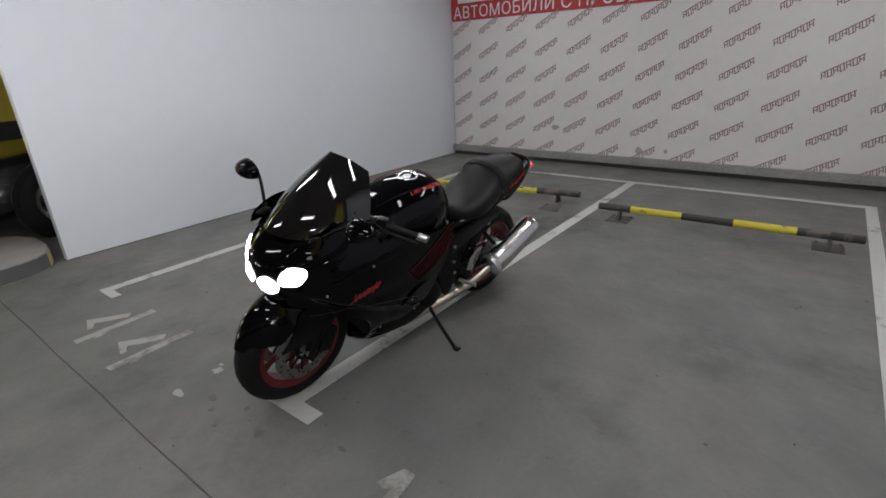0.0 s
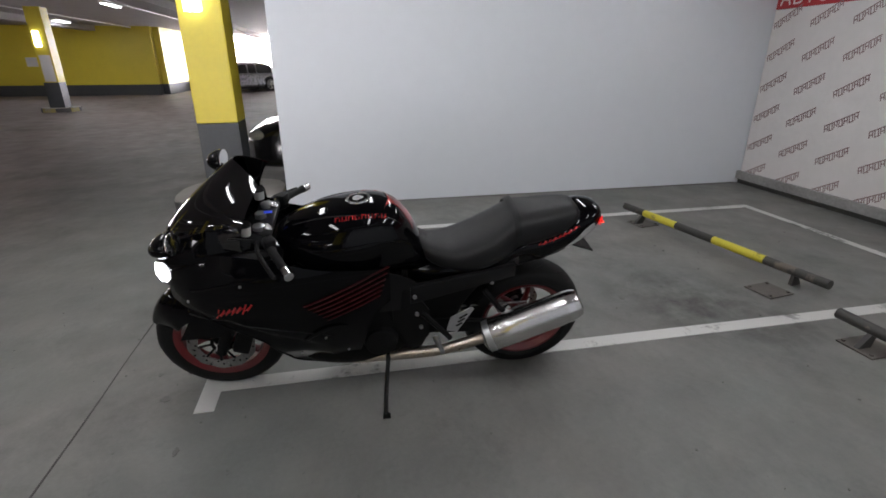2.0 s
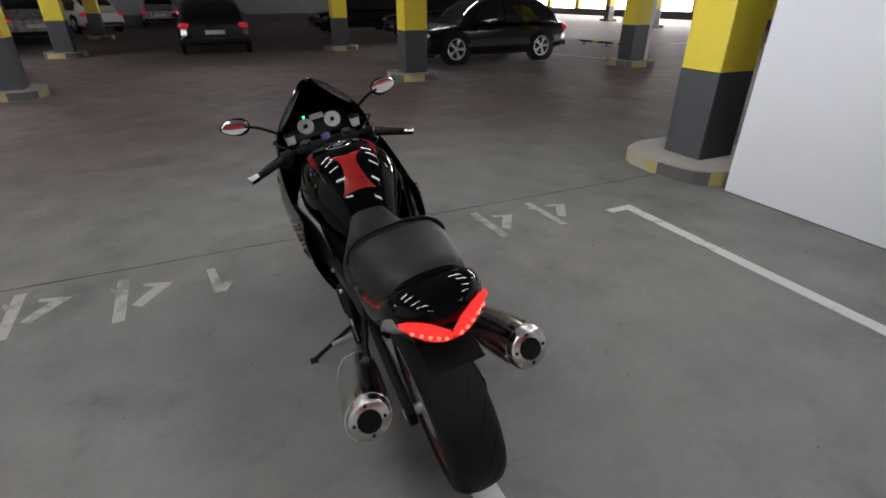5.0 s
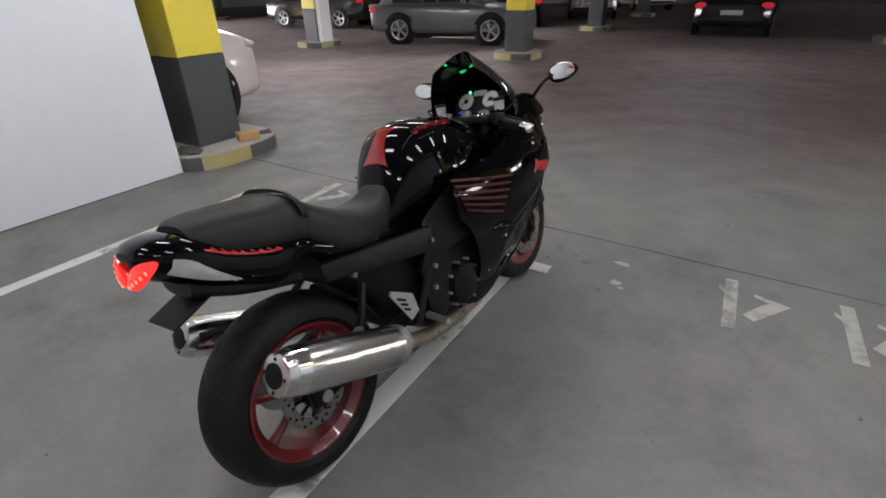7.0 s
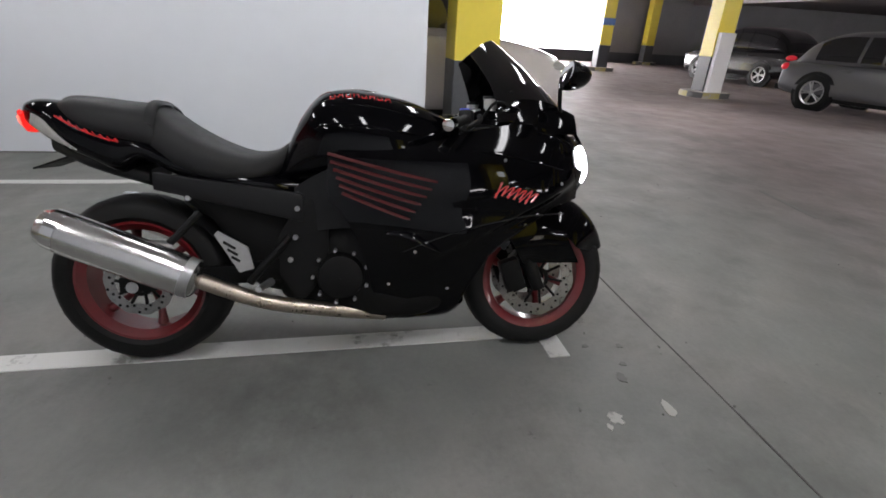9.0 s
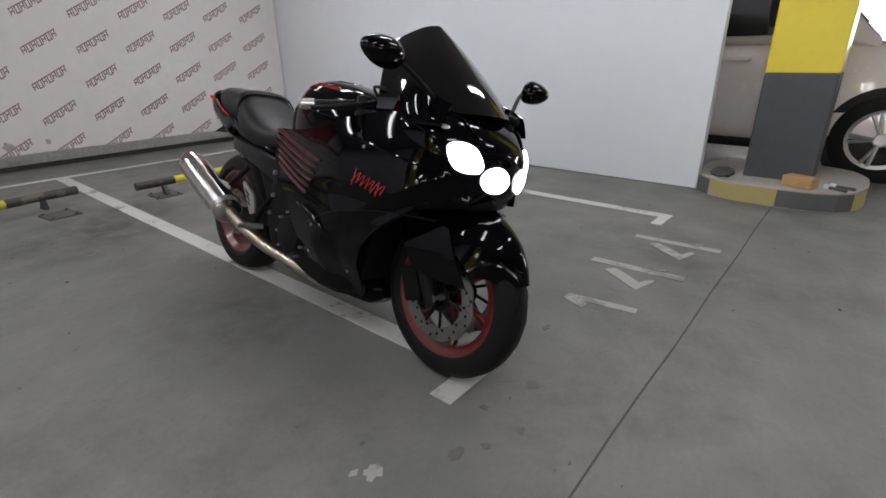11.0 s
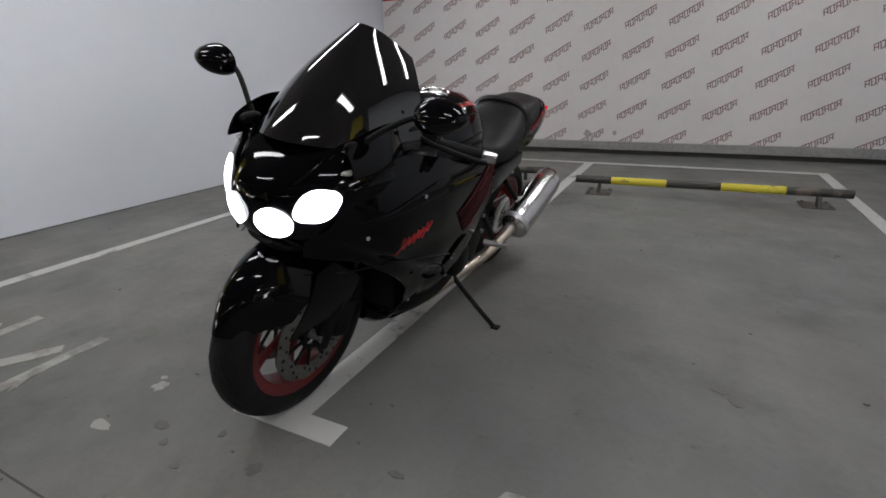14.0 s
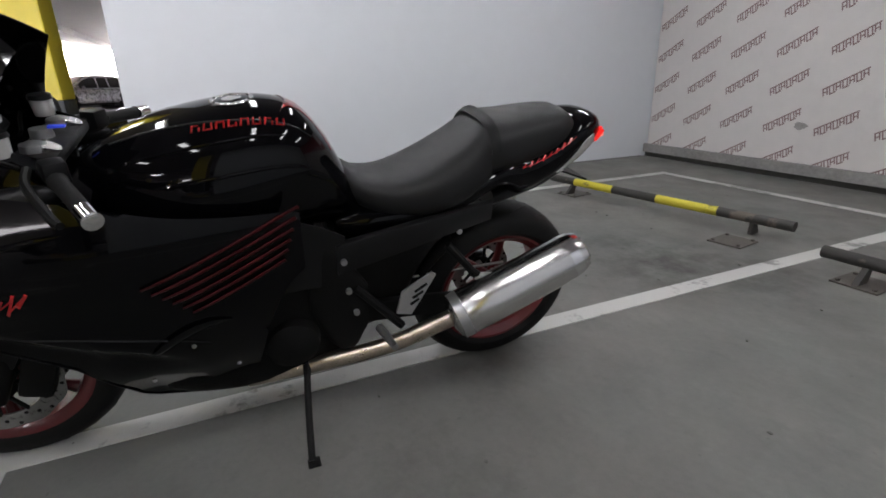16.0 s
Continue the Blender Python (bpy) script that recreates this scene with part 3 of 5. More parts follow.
column(-9.3, -7.3, -8.85, -6.85, "square column with a white service box, yellow over charcoal", 0.5, boxed=True)
column(-3.7, -14.1, -3.25, -13.65, COL, 0.5)
column(3.8, -15.1, 4.25, -14.65, COL, 0.5)
column(9.7, -14.9, 10.15, -14.45, COL, 0.5)
column(3.9, -22.1, 4.35, -21.65, COL, 0.5)
column(-10.2, -14.3, -9.75, -13.85, COL, 0.5)
column(-17.1, -8.6, -16.65, -8.15, COL, 0.5, lit=True)
column(-16.4, -14.4, -15.95, -13.95, COL, 0.5)
column(-22.5, -19.5, -22.05, -19.05, COL, 0.5)
column(-26.0, -27.0, -25.55, -26.55, COL, 0.5)


# ---- ceiling lamps ----
def tube_lamp(x, y, along, watts):
    g = thing("ceiling_lamp", "white twin-tube ceiling lamp, lit", "lamp", pose(x, y, CEIL, 0, 0, 0 if along == "x" else 90), "ceiling lamps")
    part("housing", box(-0.63, -0.09, -0.07, 0.63, 0.09, -0.001, 0.008), HOUSING, g, "white metal housing", smooth=False)
    for s in (-0.045, 0.045):
        part("tube", sweep([(-0.6, s, -0.088), (0.6, s, -0.088)], 0.013, 10), TUBE, g, "lit fluorescent tube")
    area_lamp("tube_light", x, y, CEIL - 0.12, 1.2 if along == "x" else 0.14, 0.14 if along == "x" else 1.2, watts, (0.975, 0.97, 1.0))


for y in (-1.9, -0.4, 1.1, 2.6, 4.3):
    for x in (-1.65, 1.65):
        tube_lamp(x, y, "x", TUBE_W * 0.55)
# lamps added outside the bays to brighten the garage, stronger where daylight falls
for x, y in ((-9.5, -3.0), (6.5, -4.6), (-6, -12), (0, -9.0), (7, -12), (-15, -5.5), (-13, -18), (15, -5), (-22, -10), (-20, -22)):
    tube_lamp(x, y, "x", TUBE_W * (3.4 if x > 4 else 1.9 if x < -12 else 1.0))


# conduits under the ceiling
for k, (x0, y0, x1, y1) in enumerate(((XW, -8.8, XE, -8.8), (XW, -5.2, XE, -5.2), (-12.0, -24, -12.0, -0.5), (6.2, -24, 6.2, -0.5))):
    setting("ceiling_conduit", sweep([(x0, y0, CEIL - 0.06 - 0.03 * (k > 1)), (x1, y1, CEIL - 0.06 - 0.03 * (k > 1))], 0.022, 8), HOUSING,
            "pale conduit pipe along the garage ceiling", "conduit")
for x, y0, y1, z0, z1 in ((-16.643, -8.52, -8.2, 0.95, 1.75), (-25.79, -13.6, -12.9, 1.35, 1.75)):
    setting("wall_notice", box(x - 0.004, y0, z0, x + 0.006, y1, z1, 0.002), WHITE_INK, "plain white notice sheet fixed to yellow paint", "notice")


# ---- wheel-stop barriers ----
def barrier(x0, y0, x1, y1, label, bands, plates):
    """A striped pipe from end to end; bands: where each stripe begins; plates: centres of the floor plates."""
    c = Vector(((x0 + x1) / 2, (y0 + y1) / 2, 0))
    run = Vector((x1 - x0, y1 - y0, 0))
    half = run.length / 2
    g = thing("parking_barrier", label, "barrier", pose(*c, 0, 0, math.degrees(math.atan2(run.y, run.x))), "parking barriers")
    back = g.matrix_basis.inverted()
    for k, (a, b) in enumerate(zip(bands, bands[1:])):
        a, b = half * (2 * a - 1), half * (2 * b - 1)
        part("pipe_section", sweep([(a, 0, 0.115), (b, 0, 0.115)], 0.033, 18), PIPE_Y if k % 2 else PIPE_B, g,
             "worn yellow pipe section" if k % 2 else "worn black pipe section")
    for px, py in plates:
        q = back @ Vector((px, py, 0))
        x, y = q.x, q.y
        foot = -0.05 if abs(y) < 0.12 else 0.02
        bm = bmesh.new()
        for dx in (-0.014, 0.014):
            bm.faces.new([bm.verts.new((x + dx, yy, zz)) for yy, zz in ((foot - 0.045, 0.012), (foot + 0.045, 0.012), (0.018, 0.1), (-0.018, 0.1))])
        bmesh.ops.bridge_loops(bm, edges=list(bm.edges))
        part("post", bm, PIPE_B, g, "black steel gusset post", smooth=False)
        plate = part("floor_plate", box(x - 0.105, y - 0.11, 0.0, x + 0.105, y + 0.11, 0.01, 0.002), RUST, g, "rusty bolted floor plate", smooth=False)
        for bx in (-0.08, 0.08):
            for by in (-0.085, 0.085):
                part("bolt", lathe([(0.01, 0.001), (0.01, 0.012), (0.021, 0.012), (0.021, 0.001)], (x + bx, y + by, 0), 6, "z"), RUST, plate, "", False)
    return g


barrier(-2.23, 3.64, -0.175, 3.945, "striped black and yellow pipe barrier, one end off its plate", (0, 0.14, 0.34, 0.54, 0.77, 1), ((-1.96, 3.69), (-0.38, 3.68)))
barrier(0.16, 3.635, 2.21, 3.69, "striped black and yellow pipe barrier across an empty bay", (0, 0.15, 0.37, 0.57, 0.79, 1), ((0.37, 3.64), (2.0, 3.72)))

barrier(-11.9, -12.5, -12.1, -11.1, "dark pipe barrier in a far bay", (0, 0.4, 0.6, 1), ((-11.93, -12.3), (-12.07, -11.3)))
barrier(-12.1, -10.8, -12.2, -9.9, "dark pipe barrier in a far bay", (0, 0.4, 0.6, 1), ((-12.12, -10.6), (-12.18, -10.1)))

# wall-foot joints, their shadow line put into the strip's dark colour
for name, b in (("wall_joint_west", (WALL_L, 0.12, WALL_L + 0.004, BACK - 0.08)), ("wall_joint_east", (WALL_R - 0.004, 0.105, WALL_R, BACK - 0.08))):
    setting(name, box(b[0], b[1], 0.0, b[2], b[3], 0.007), JOINT_AND_SHADE, "thin dark strip for the joint and its shade at the wall's foot", "trim")
rag = blob((0, 0, 0.02), (0.14, 0.09, 0.03), seg=16)
for v in rag.verts:
    v.co.z = max(0.0, v.co.z + 0.012 * math.sin(v.co.x * 60) * math.cos(v.co.y * 47))
rag = tagged(part("rag", rag, JOINT_AND_SHADE), "crumpled dark rag lying on the kerbed plinth", "rag")
rag.matrix_basis = pose(3.3, -0.06, 0.135)
for k, (x, y, a) in enumerate(((3.2, -0.82, 60), (3.27, -0.86, 75))):
    rod = thing("steel_bracket", "short dark steel bracket with a pale tip lying on the plinth", "bracket", pose(x, y, 0.136, 0, 0, a), "brackets")
    part("bar", box(-0.07, -0.012, 0, 0.05, 0.012, 0.02, 0.003), RUST, rod, "dark steel bar", smooth=False)
    part("tip", box(0.051, -0.014, 0, 0.085, 0.014, 0.028, 0.004), HOUSING, rod, "pale tip", smooth=False)
block = tagged(part("timber_block", box(-0.1, -0.06, 0, 0.1, 0.06, 0.08, 0.006), TIMBER), "small brown timber block lying on the kerbed plinth", "timber block")
block.matrix_basis = pose(3.17, -0.6, 0.136, 0, 0, 70)


# ---- the motorcycle: x to its left, y towards its tail, z up, leaning on its side stand ----
LEAN = 11.8
bike = thing("motorcycle", "glossy black motorcycle with dark red wheels, leaning on its stand",
             "motorcycle", Matrix.Translation((-0.075, 0.06, 0)) @ Matrix.Rotation(radians(-3.0), 4, "Z") @ Matrix.Rotation(radians(LEAN), 4, "Y"))
FY, FR, RY, RR = 0.085, 0.3, 1.575, 0.313      # axles and wheel radii


def tyre_profile(half, outer, rim):
    pts = []
    for k in range(13):
        a = math.pi * k / 12
        pts.append((half * math.cos(a), rim + 0.012 + (outer - rim - 0.012) * math.sin(a) ** 0.62))
    pts += [(-half * 0.82, rim - 0.008), (half * 0.82, rim - 0.008)]
    return pts


def wheel(name, y, outer, half, rim, spokes, label):
    g = part(name, lathe([(half * 0.86, rim - 0.012), (half * 0.86, rim + 0.006), (half * 0.7, rim - 0.004), (half * 0.55, rim - 0.024),
                          (-half * 0.55, rim - 0.024), (-half * 0.7, rim - 0.004), (-half * 0.86, rim + 0.006), (-half * 0.86, rim - 0.012),
                          (-half * 0.6, rim - 0.036), (half * 0.6, rim - 0.036)], (0, y, outer), 64), RED_RIM, bike, label)
    part("tyre", lathe(tyre_profile(half, outer, rim), (0, y, outer), 72), RUBBER, g, "black road tyre")
    groove = bmesh.new()
    for k in range(18):
        for s in (-1, 1):
            a0 = 2 * math.pi * (k + (0.5 if s > 0 else 0)) / 18
            pts = []
            for j in range(4):
                f = 0.12 + 0.2 * j
                r = rim + 0.012 + (outer - rim - 0.012) * math.sin(math.acos(min(f, 0.99))) ** 0.62 - 0.0015
                a = a0 + 0.1 * j
                pts.append((s * half * f, y + r * math.cos(a), outer + r * math.sin(a)))
            sweep(pts, 0.003, 5, groove)
    part("tread_groove", groove, MATT, g, "tyre tread grooves")
    part("hub", lathe([(0.055, 0.012), (0.055, 0.036), (-0.055, 0.036), (-0.055, 0.012)], (0, y, outer), 24), MATT, g, "black hub")
    for k in range(spokes):
        a = 2 * math.pi * k / spokes + 0.2
        pts = []
        for j in range(5):
            f = j / 4
            r = 0.032 + (rim - 0.07) * f
            aa = a + 0.16 * f
            pts.append((0, y + r * math.cos(aa), outer + r * math.sin(aa)))
        part("spoke", sweep(pts, [0.022, 0.016, 0.013, 0.014, 0.02], 10), RED_RIM, g, "dark red cast spoke")
    return g


front = wheel("front_wheel", FY, FR, 0.06, 0.222, 6, "dark red cast front wheel")
rear = wheel("rear_wheel", RY, RR, 0.093, 0.226, 6, "dark red cast rear wheel")


def brake_disc(parent, x, y, z, r):
    """A wave-edged drilled disc."""
    bm = bmesh.new()
    n = 80
    outer, inner = [], []
    for k in range(n):
        a = 2 * math.pi * k / n
        outer.append((r * (1 + 0.018 * math.sin(10 * a)), a))
        inner.append((r * 0.68, a))
    lo, hi = x - 0.0025, x + 0.0025
    V = [[bm.verts.new((xx, y + rr * math.cos(a), z + rr * math.sin(a))) for rr, a in row] for row in (outer, inner) for xx in (lo, hi)]
    for k in range(n):
        j = (k + 1) % n
        for p, q in ((0, 1), (1, 3), (3, 2), (2, 0)):
            bm.faces.new((V[p][k], V[p][j], V[q][j], V[q][k]))
    d = part("brake_disc", bm, DISC, parent, "drilled steel brake disc")
    holes = bmesh.new()
    for k in range(30):
        a = 2 * math.pi * k / 30
        rr = r * (0.75 + 0.09 * (k % 3))
        lathe([(x - 0.0032, 0.0005), (x - 0.0032, 0.0055), (x + 0.0032, 0.0055), (x + 0.0032, 0.0005)],
              (0, y + rr * math.cos(a), z + rr * math.sin(a)), 8, "x", holes)
    tagged(part("disc_drilling", holes, MATT, d, "drilled holes"), kind="stuff")
    part("disc_carrier", lathe([(x - 0.003, 0.034), (x - 0.003, 0.05), (x + 0.003, 0.05), (x + 0.003, 0.034)], (0, y, z), 24), MATT, d, "black disc carrier ring")
    for k in range(10):
        a = 2 * math.pi * k / 10
        part("carrier_arm", sweep([(x, y + 0.045 * math.cos(a), z + 0.045 * math.sin(a)), (x, y + r * 0.7 * math.cos(a + 0.12), z + r * 0.7 * math.sin(a + 0.12))], 0.006, 6), MATT, d)


for s in (-1, 1):
    brake_disc(front, s * 0.074, FY, FR, 0.155)
    part("caliper", box(s * 0.085 - 0.03, FY + 0.07, FR - 0.04, s * 0.085 + 0.03, FY + 0.15, FR + 0.09, 0.014, turn=rot("X", -20)), MATT, front, "black radial brake caliper")
brake_disc(rear, -0.085, RY, RR, 0.12)
part("caliper", box(-0.115, RY - 0.17, RR - 0.02, -0.06, RY - 0.07, RR + 0.06, 0.012), ALLOY, rear, "alloy rear brake caliper")
part("axle_nut", lathe([(-0.15, 0.001), (-0.15, 0.02), (0.15, 0.02), (0.15, 0.001)], (0, RY, RR), 12), ALLOY, rear, "steel axle nut")
part("axle_nut", lathe([(-0.115, 0.001), (-0.115, 0.016), (0.115, 0.016), (0.115, 0.001)], (0, FY, FR), 12), ALLOY, front, "steel axle nut")
bm = bmesh.new()
for k in range(42):
    a = 2 * math.pi * k / 42
    box(0.078, RY + 0.104 * math.cos(a) - 0.004, RR + 0.104 * math.sin(a) - 0.004, 0.084, RY + 0.104 * math.cos(a) + 0.004, RR + 0.104 * math.sin(a) + 0.004, bm=bm)
lathe([(0.078, 0.05), (0.078, 0.104), (0.084, 0.104), (0.084, 0.05)], (0, RY, RR), 42, "x", bm)
part("sprocket", bm, ALLOY, rear, "steel rear sprocket", smooth=False)


# fork, fender, swingarm
def fender(u, v):
    a = radians(158 - 118 * u)                     # from the tip in front over the top to the back
    r = 0.322 + 0.022 * math.sin(math.pi * u) + 0.012 * u
    b = (v - 0.5) * 2
    w = 0.1 + 0.03 * math.sin(math.pi * min(1, u * 1.2))
    tip = min(1.0, 0.45 + 3.2 * u)
    drop = 0.14 * abs(b) ** 2.3 * tip
    return (w * b * tip, FY + 0.0 + (r - drop) * math.cos(a), FR + (r - drop) * math.sin(a))


part("front_fender", shell(lambda u, v: fender(u, 1 - v), 26, 16, 0.005), GLOSS, bike, "glossy black front fender")
for s in (-1, 1):
    part("fender_side", shell(lambda u, v: (s * (0.122 + 0.012 * math.sin(math.pi * v)), FY - 0.1 + 0.23 * u + 0.1 * (v - 0.5), FR + 0.08 + 0.2 * v * (1 - 0.3 * abs(u - 0.4))), 8, 8, 0.005), GLOSS, bike, "glossy black fork guard")
    part("fork_leg", sweep([(s * 0.1, FY + 0.0, FR - 0.03), (s * 0.1, FY + 0.05, FR + 0.08), (s * 0.1, FY + 0.15, FR + 0.3)], [0.026, 0.03, 0.03], 16), MATT, bike, "black fork leg")
    part("fork_tube", sweep([(s * 0.1, FY + 0.14, FR + 0.28), (s * 0.1, FY + 0.315, FR + 0.645)], 0.0215, 16), CHROME, bike, "steel fork tube")
    arm = box(-0.017, 0, -0.035, 0.017, 0.62, 0.035, 0.012)
    for v in arm.verts:
        v.co = Vector((s * 0.128 + v.co.x, 1.0 + v.co.y, 0.375 - v.co.y * 0.09 + v.co.z * (1.15 - 0.5 * v.co.y)))
    part("swingarm", arm, MATT, bike, "black swingarm")
part("chain", box(0.075, 0.93, 0.43, 0.085, 1.58, 0.436, 0.002, turn=rot("X", 0)), ALLOY, bike, "drive chain run", smooth=False)
part("hugger", shell(lambda u, v: (-0.1 + 0.2 * v, RY + (RR + 0.02) * math.cos(radians(168 - 40 * u)), RR + (RR + 0.02 - 0.05 * (2 * v - 1) ** 4) * math.sin(radians(168 - 40 * u))), 12, 8, 0.004), SATIN, bike, "black rear tyre hugger")

# engine and frame
part("engine_block", hull([(0.42, 0.13, 0.22, 0.62, 4, 0), (0.55, 0.17, 0.17, 0.66, 5, 0), (0.8, 0.18, 0.16, 0.62, 5, 0), (1.0, 0.15, 0.2, 0.5, 4, 0), (1.08, 0.11, 0.25, 0.45, 4, 0)], 16, 24), MATT, bike, "matt black engine")
cover = part("clutch_cover", lathe([(-0.22, 0.001), (-0.218, 0.055), (-0.208, 0.078), (-0.16, 0.09), (-0.16, 0.001)], (0, 0.86, 0.355), 36), MATT, bike, "round black clutch cover")
part("stator_cover", lathe([(0.215, 0.001), (0.212, 0.055), (0.2, 0.075), (0.16, 0.085), (0.16, 0.001)], (0, 0.84, 0.34), 36), MATT, bike, "round black stator cover")
for k in range(9):
    a = 2 * math.pi * k / 9
    part("cover_bolt", lathe([(-0.205, 0.0005), (-0.205, 0.006), (-0.17, 0.006), (-0.17, 0.0005)], (0, 0.86 + 0.097 * math.cos(a), 0.355 + 0.097 * math.sin(a)), 6), ALLOY, cover, "steel bolt", smooth=False)
part("battery_box", hull([(0.98, 0.07, 0.46, 0.66, 4, 0), (1.1, 0.1, 0.43, 0.66, 4, 0), (1.26, 0.1, 0.5, 0.68, 4, 0), (1.4, 0.09, 0.6, 0.7, 4, 0)], 10, 20), MATT, bike, "black battery box")
part("inner_mudguard", hull([(0.96, 0.13, 0.25, 0.6, 4, 0), (1.1, 0.125, 0.27, 0.62, 4, 0), (1.19, 0.115, 0.31, 0.64, 4, 0), (1.25, 0.105, 0.44, 0.66, 4, 0), (1.34, 0.1, 0.57, 0.69, 4, 0), (1.42, 0.09, 0.64, 0.71, 4, 0)], 18, 20), MATT, bike, "matt black inner mudguard")
part("shock_body", sweep([(0, 1.06, 0.3), (0, 1.12, 0.5)], 0.035, 14), MATT, bike, "black rear shock")
part("radiator", box(-0.17, 0.36, 0.28, 0.17, 0.41, 0.62, 0.01, turn=rot("X", 12)), MATT, bike, "black radiator")
for s in (-1, 1):
    part("pivot_plate", hull([(0.9, 0.01, 0.44, 0.64, 6, 0), (0.96, 0.014, 0.3, 0.64, 6, 0), (1.02, 0.014, 0.27, 0.58, 6, 0), (1.07, 0.01, 0.36, 0.5, 6, 0)], 10, 16, s * 0.172), MATT, bike, "matt black frame pivot plate")
    rail = box(-0.016, 0.98, -0.05, 0.016, 1.47, 0.05, 0.012)
    for v in rail.verts:
        f = (v.co.y - 0.98) / 0.49
        v.co = Vector((s * (0.176 - 0.03 * f) + v.co.x, v.co.y, 0.6 + 0.085 * f + v.co.z * (1.0 - 0.4 * f)))
    part("side_rail", rail, SATIN, bike, "satin black rail cover")
    for y, z in ((1.0, 0.60), (1.01, 0.5), (1.03, 0.42), (1.36, 0.63)):
        part("rail_bolt", lathe([(-0.006, 0.0005), (-0.006, 0.009), (0.006, 0.009), (0.006, 0.0005)], (s * (0.196 if y < 1.2 else 0.163), y, z), 10), ALLOY, bike, "steel bolt", smooth=False)
    # rider's footrest bracket
    hang = bmesh.new()
    slab([(1.275, 0.512), (1.262, 0.524), (1.168, 0.468), (1.152, 0.392), (1.2, 0.378)], -0.004, 0.004, hang)
    for v in hang.verts:
        v.co = Vector((s * 0.2 + v.co.z, v.co.x, v.co.y))
    plate = part("heel_plate", hang, SILVER, bike, "slotted alloy heel plate", smooth=False)
    for k in range(3):
        part("slot", box(s * 0.2 - 0.0055, 1.205 - 0.006 * k, 0.47 - 0.024 * k, s * 0.2 + 0.0055, 1.25 - 0.012 * k, 0.479 - 0.024 * k, turn=rot("X", 32)), MATT, plate, "", smooth=False)
    part("hanger", sweep([(s * 0.18, 1.03, 0.5), (s * 0.195, 1.12, 0.4), (s * 0.2, 1.17, 0.34)], 0.014, 8), MATT, bike, "black footrest hanger")
    part("footrest", sweep([(s * 0.19, 1.1, 0.34), (s * 0.3, 1.12, 0.345)], [0.014, 0.011], 10), ALLOY, bike, "alloy footrest")
    part("pillion_hanger", sweep([(s * 0.15, 1.33, 0.58), (s * 0.19, 1.4, 0.5), (s * 0.2, 1.48, 0.43)], 0.013, 8), MATT, bike, "black pillion footrest hanger")
    part("pillion_footrest", sweep([(s * 0.19, 1.42, 0.47), (s * 0.25, 1.5, 0.5)], [0.015, 0.012], 10), ALLOY, bike, "folded alloy pillion footrest")
    # exhaust
    pts = curve_points([(s * 0.13, 0.7, 0.19), (s * 0.165, 0.92, 0.225), (s * 0.205, 1.13, 0.275), (s * 0.24, 1.34, 0.37)], 18)
    part("exhaust_pipe", sweep(pts, 0.027, 16), PIPE, bike, "heat-tinted steel exhaust pipe")
    a, b = Vector((s * 0.242, 1.318, 0.36)), Vector((s * 0.252, 1.762, 0.553))
    d = (b - a).normalized()
    steps = ((0, 0.03), (0.01, 0.056), (0.024, 0.066), (0.16, 0.069), (0.36, 0.0685), (0.43, 0.066), (0.456, 0.063), (0.48, 0.055), (0.485, 0.047))
    can = part("silencer", sweep([a + d * q for q, r in steps], [r for q, r in steps], 32, flat=1.12), CHROME, bike, "large brushed steel silencer")
    part("tail_pipe", sweep([a + d * 0.484, a + d * 0.488], 0.034, 24), MATT, can, "dark silencer outlet")
    part("outlet_ring", sweep([a + d * 0.42, a + d * 0.456], [0.0675, 0.064], 32, flat=1.12), POLISHED, can, "polished end ring")
    for k in range(4):
        ang = radians(45 + 90 * k)
        side = d.orthogonal().normalized()
        up = d.cross(side)
        p = a + d * 0.483 + (side * math.cos(ang) + up * math.sin(ang)) * 0.044
        part("end_rivet", blob(p, (0.006, 0.006, 0.006), seg=8), MATT, can, "dark end cap slot")
    part("silencer_strap", sweep([a + d * 0.02, a + d * 0.05], [0.0665, 0.0685], 32, flat=1.12), ALLOY, can, "steel clamp")
part("side_stand", sweep(curve_points([(0.13, 0.88, 0.25), (0.22, 0.865, 0.2), (0.32, 0.852, 0.142), (0.412, 0.843, 0.092)], 12), [0.014] * 3 + [0.0105] * 10, 10), MATT, bike, "black side stand, swung out")
part("stand_foot", box(0.4, 0.83, 0.0855, 0.436, 0.866, 0.0955, 0.004, turn=rot("Y", -LEAN)), MATT, bike, "stand foot")

# fairing
NOSE = [(-0.088, 0.03, 0.715, 0.785, 2.2, 0), (-0.072, 0.09, 0.675, 0.822, 2.2, 0.05), (-0.035, 0.145, 0.642, 0.864, 2.4, 0.1), (0.015, 0.192, 0.625, 0.905, 2.6, 0.1),
        (0.075, 0.23, 0.635, 0.935, 2.8, 0.06), (0.14, 0.252, 0.66, 0.945, 3, 0.0), (0.25, 0.255, 0.7, 0.925, 3.2, -0.06), (0.36, 0.245, 0.72, 0.89, 3.2, -0.1), (0.46, 0.2, 0.74, 0.86, 3, -0.1)]
nose = part("nose_fairing", hull(NOSE, 44, 44), GLOSS, bike, "glossy black nose fairing")


def on_hull(stations, y, a, off):
    """A point off a hull's skin at angle a (90 is the top)."""
    w, lo, hi, n, k = spline(stations, y)
    c, s = math.cos(radians(a)), math.sin(radians(a))
    zz = math.copysign(abs(s) ** (2 / n), s)
    xx = math.copysign(abs(c) ** (2 / n), c) * (1 + k * zz)
    out = Vector((c, 0, s)) * off
    return Vector((w * xx, y, (lo + hi) / 2 + (hi - lo) / 2 * zz)) + out


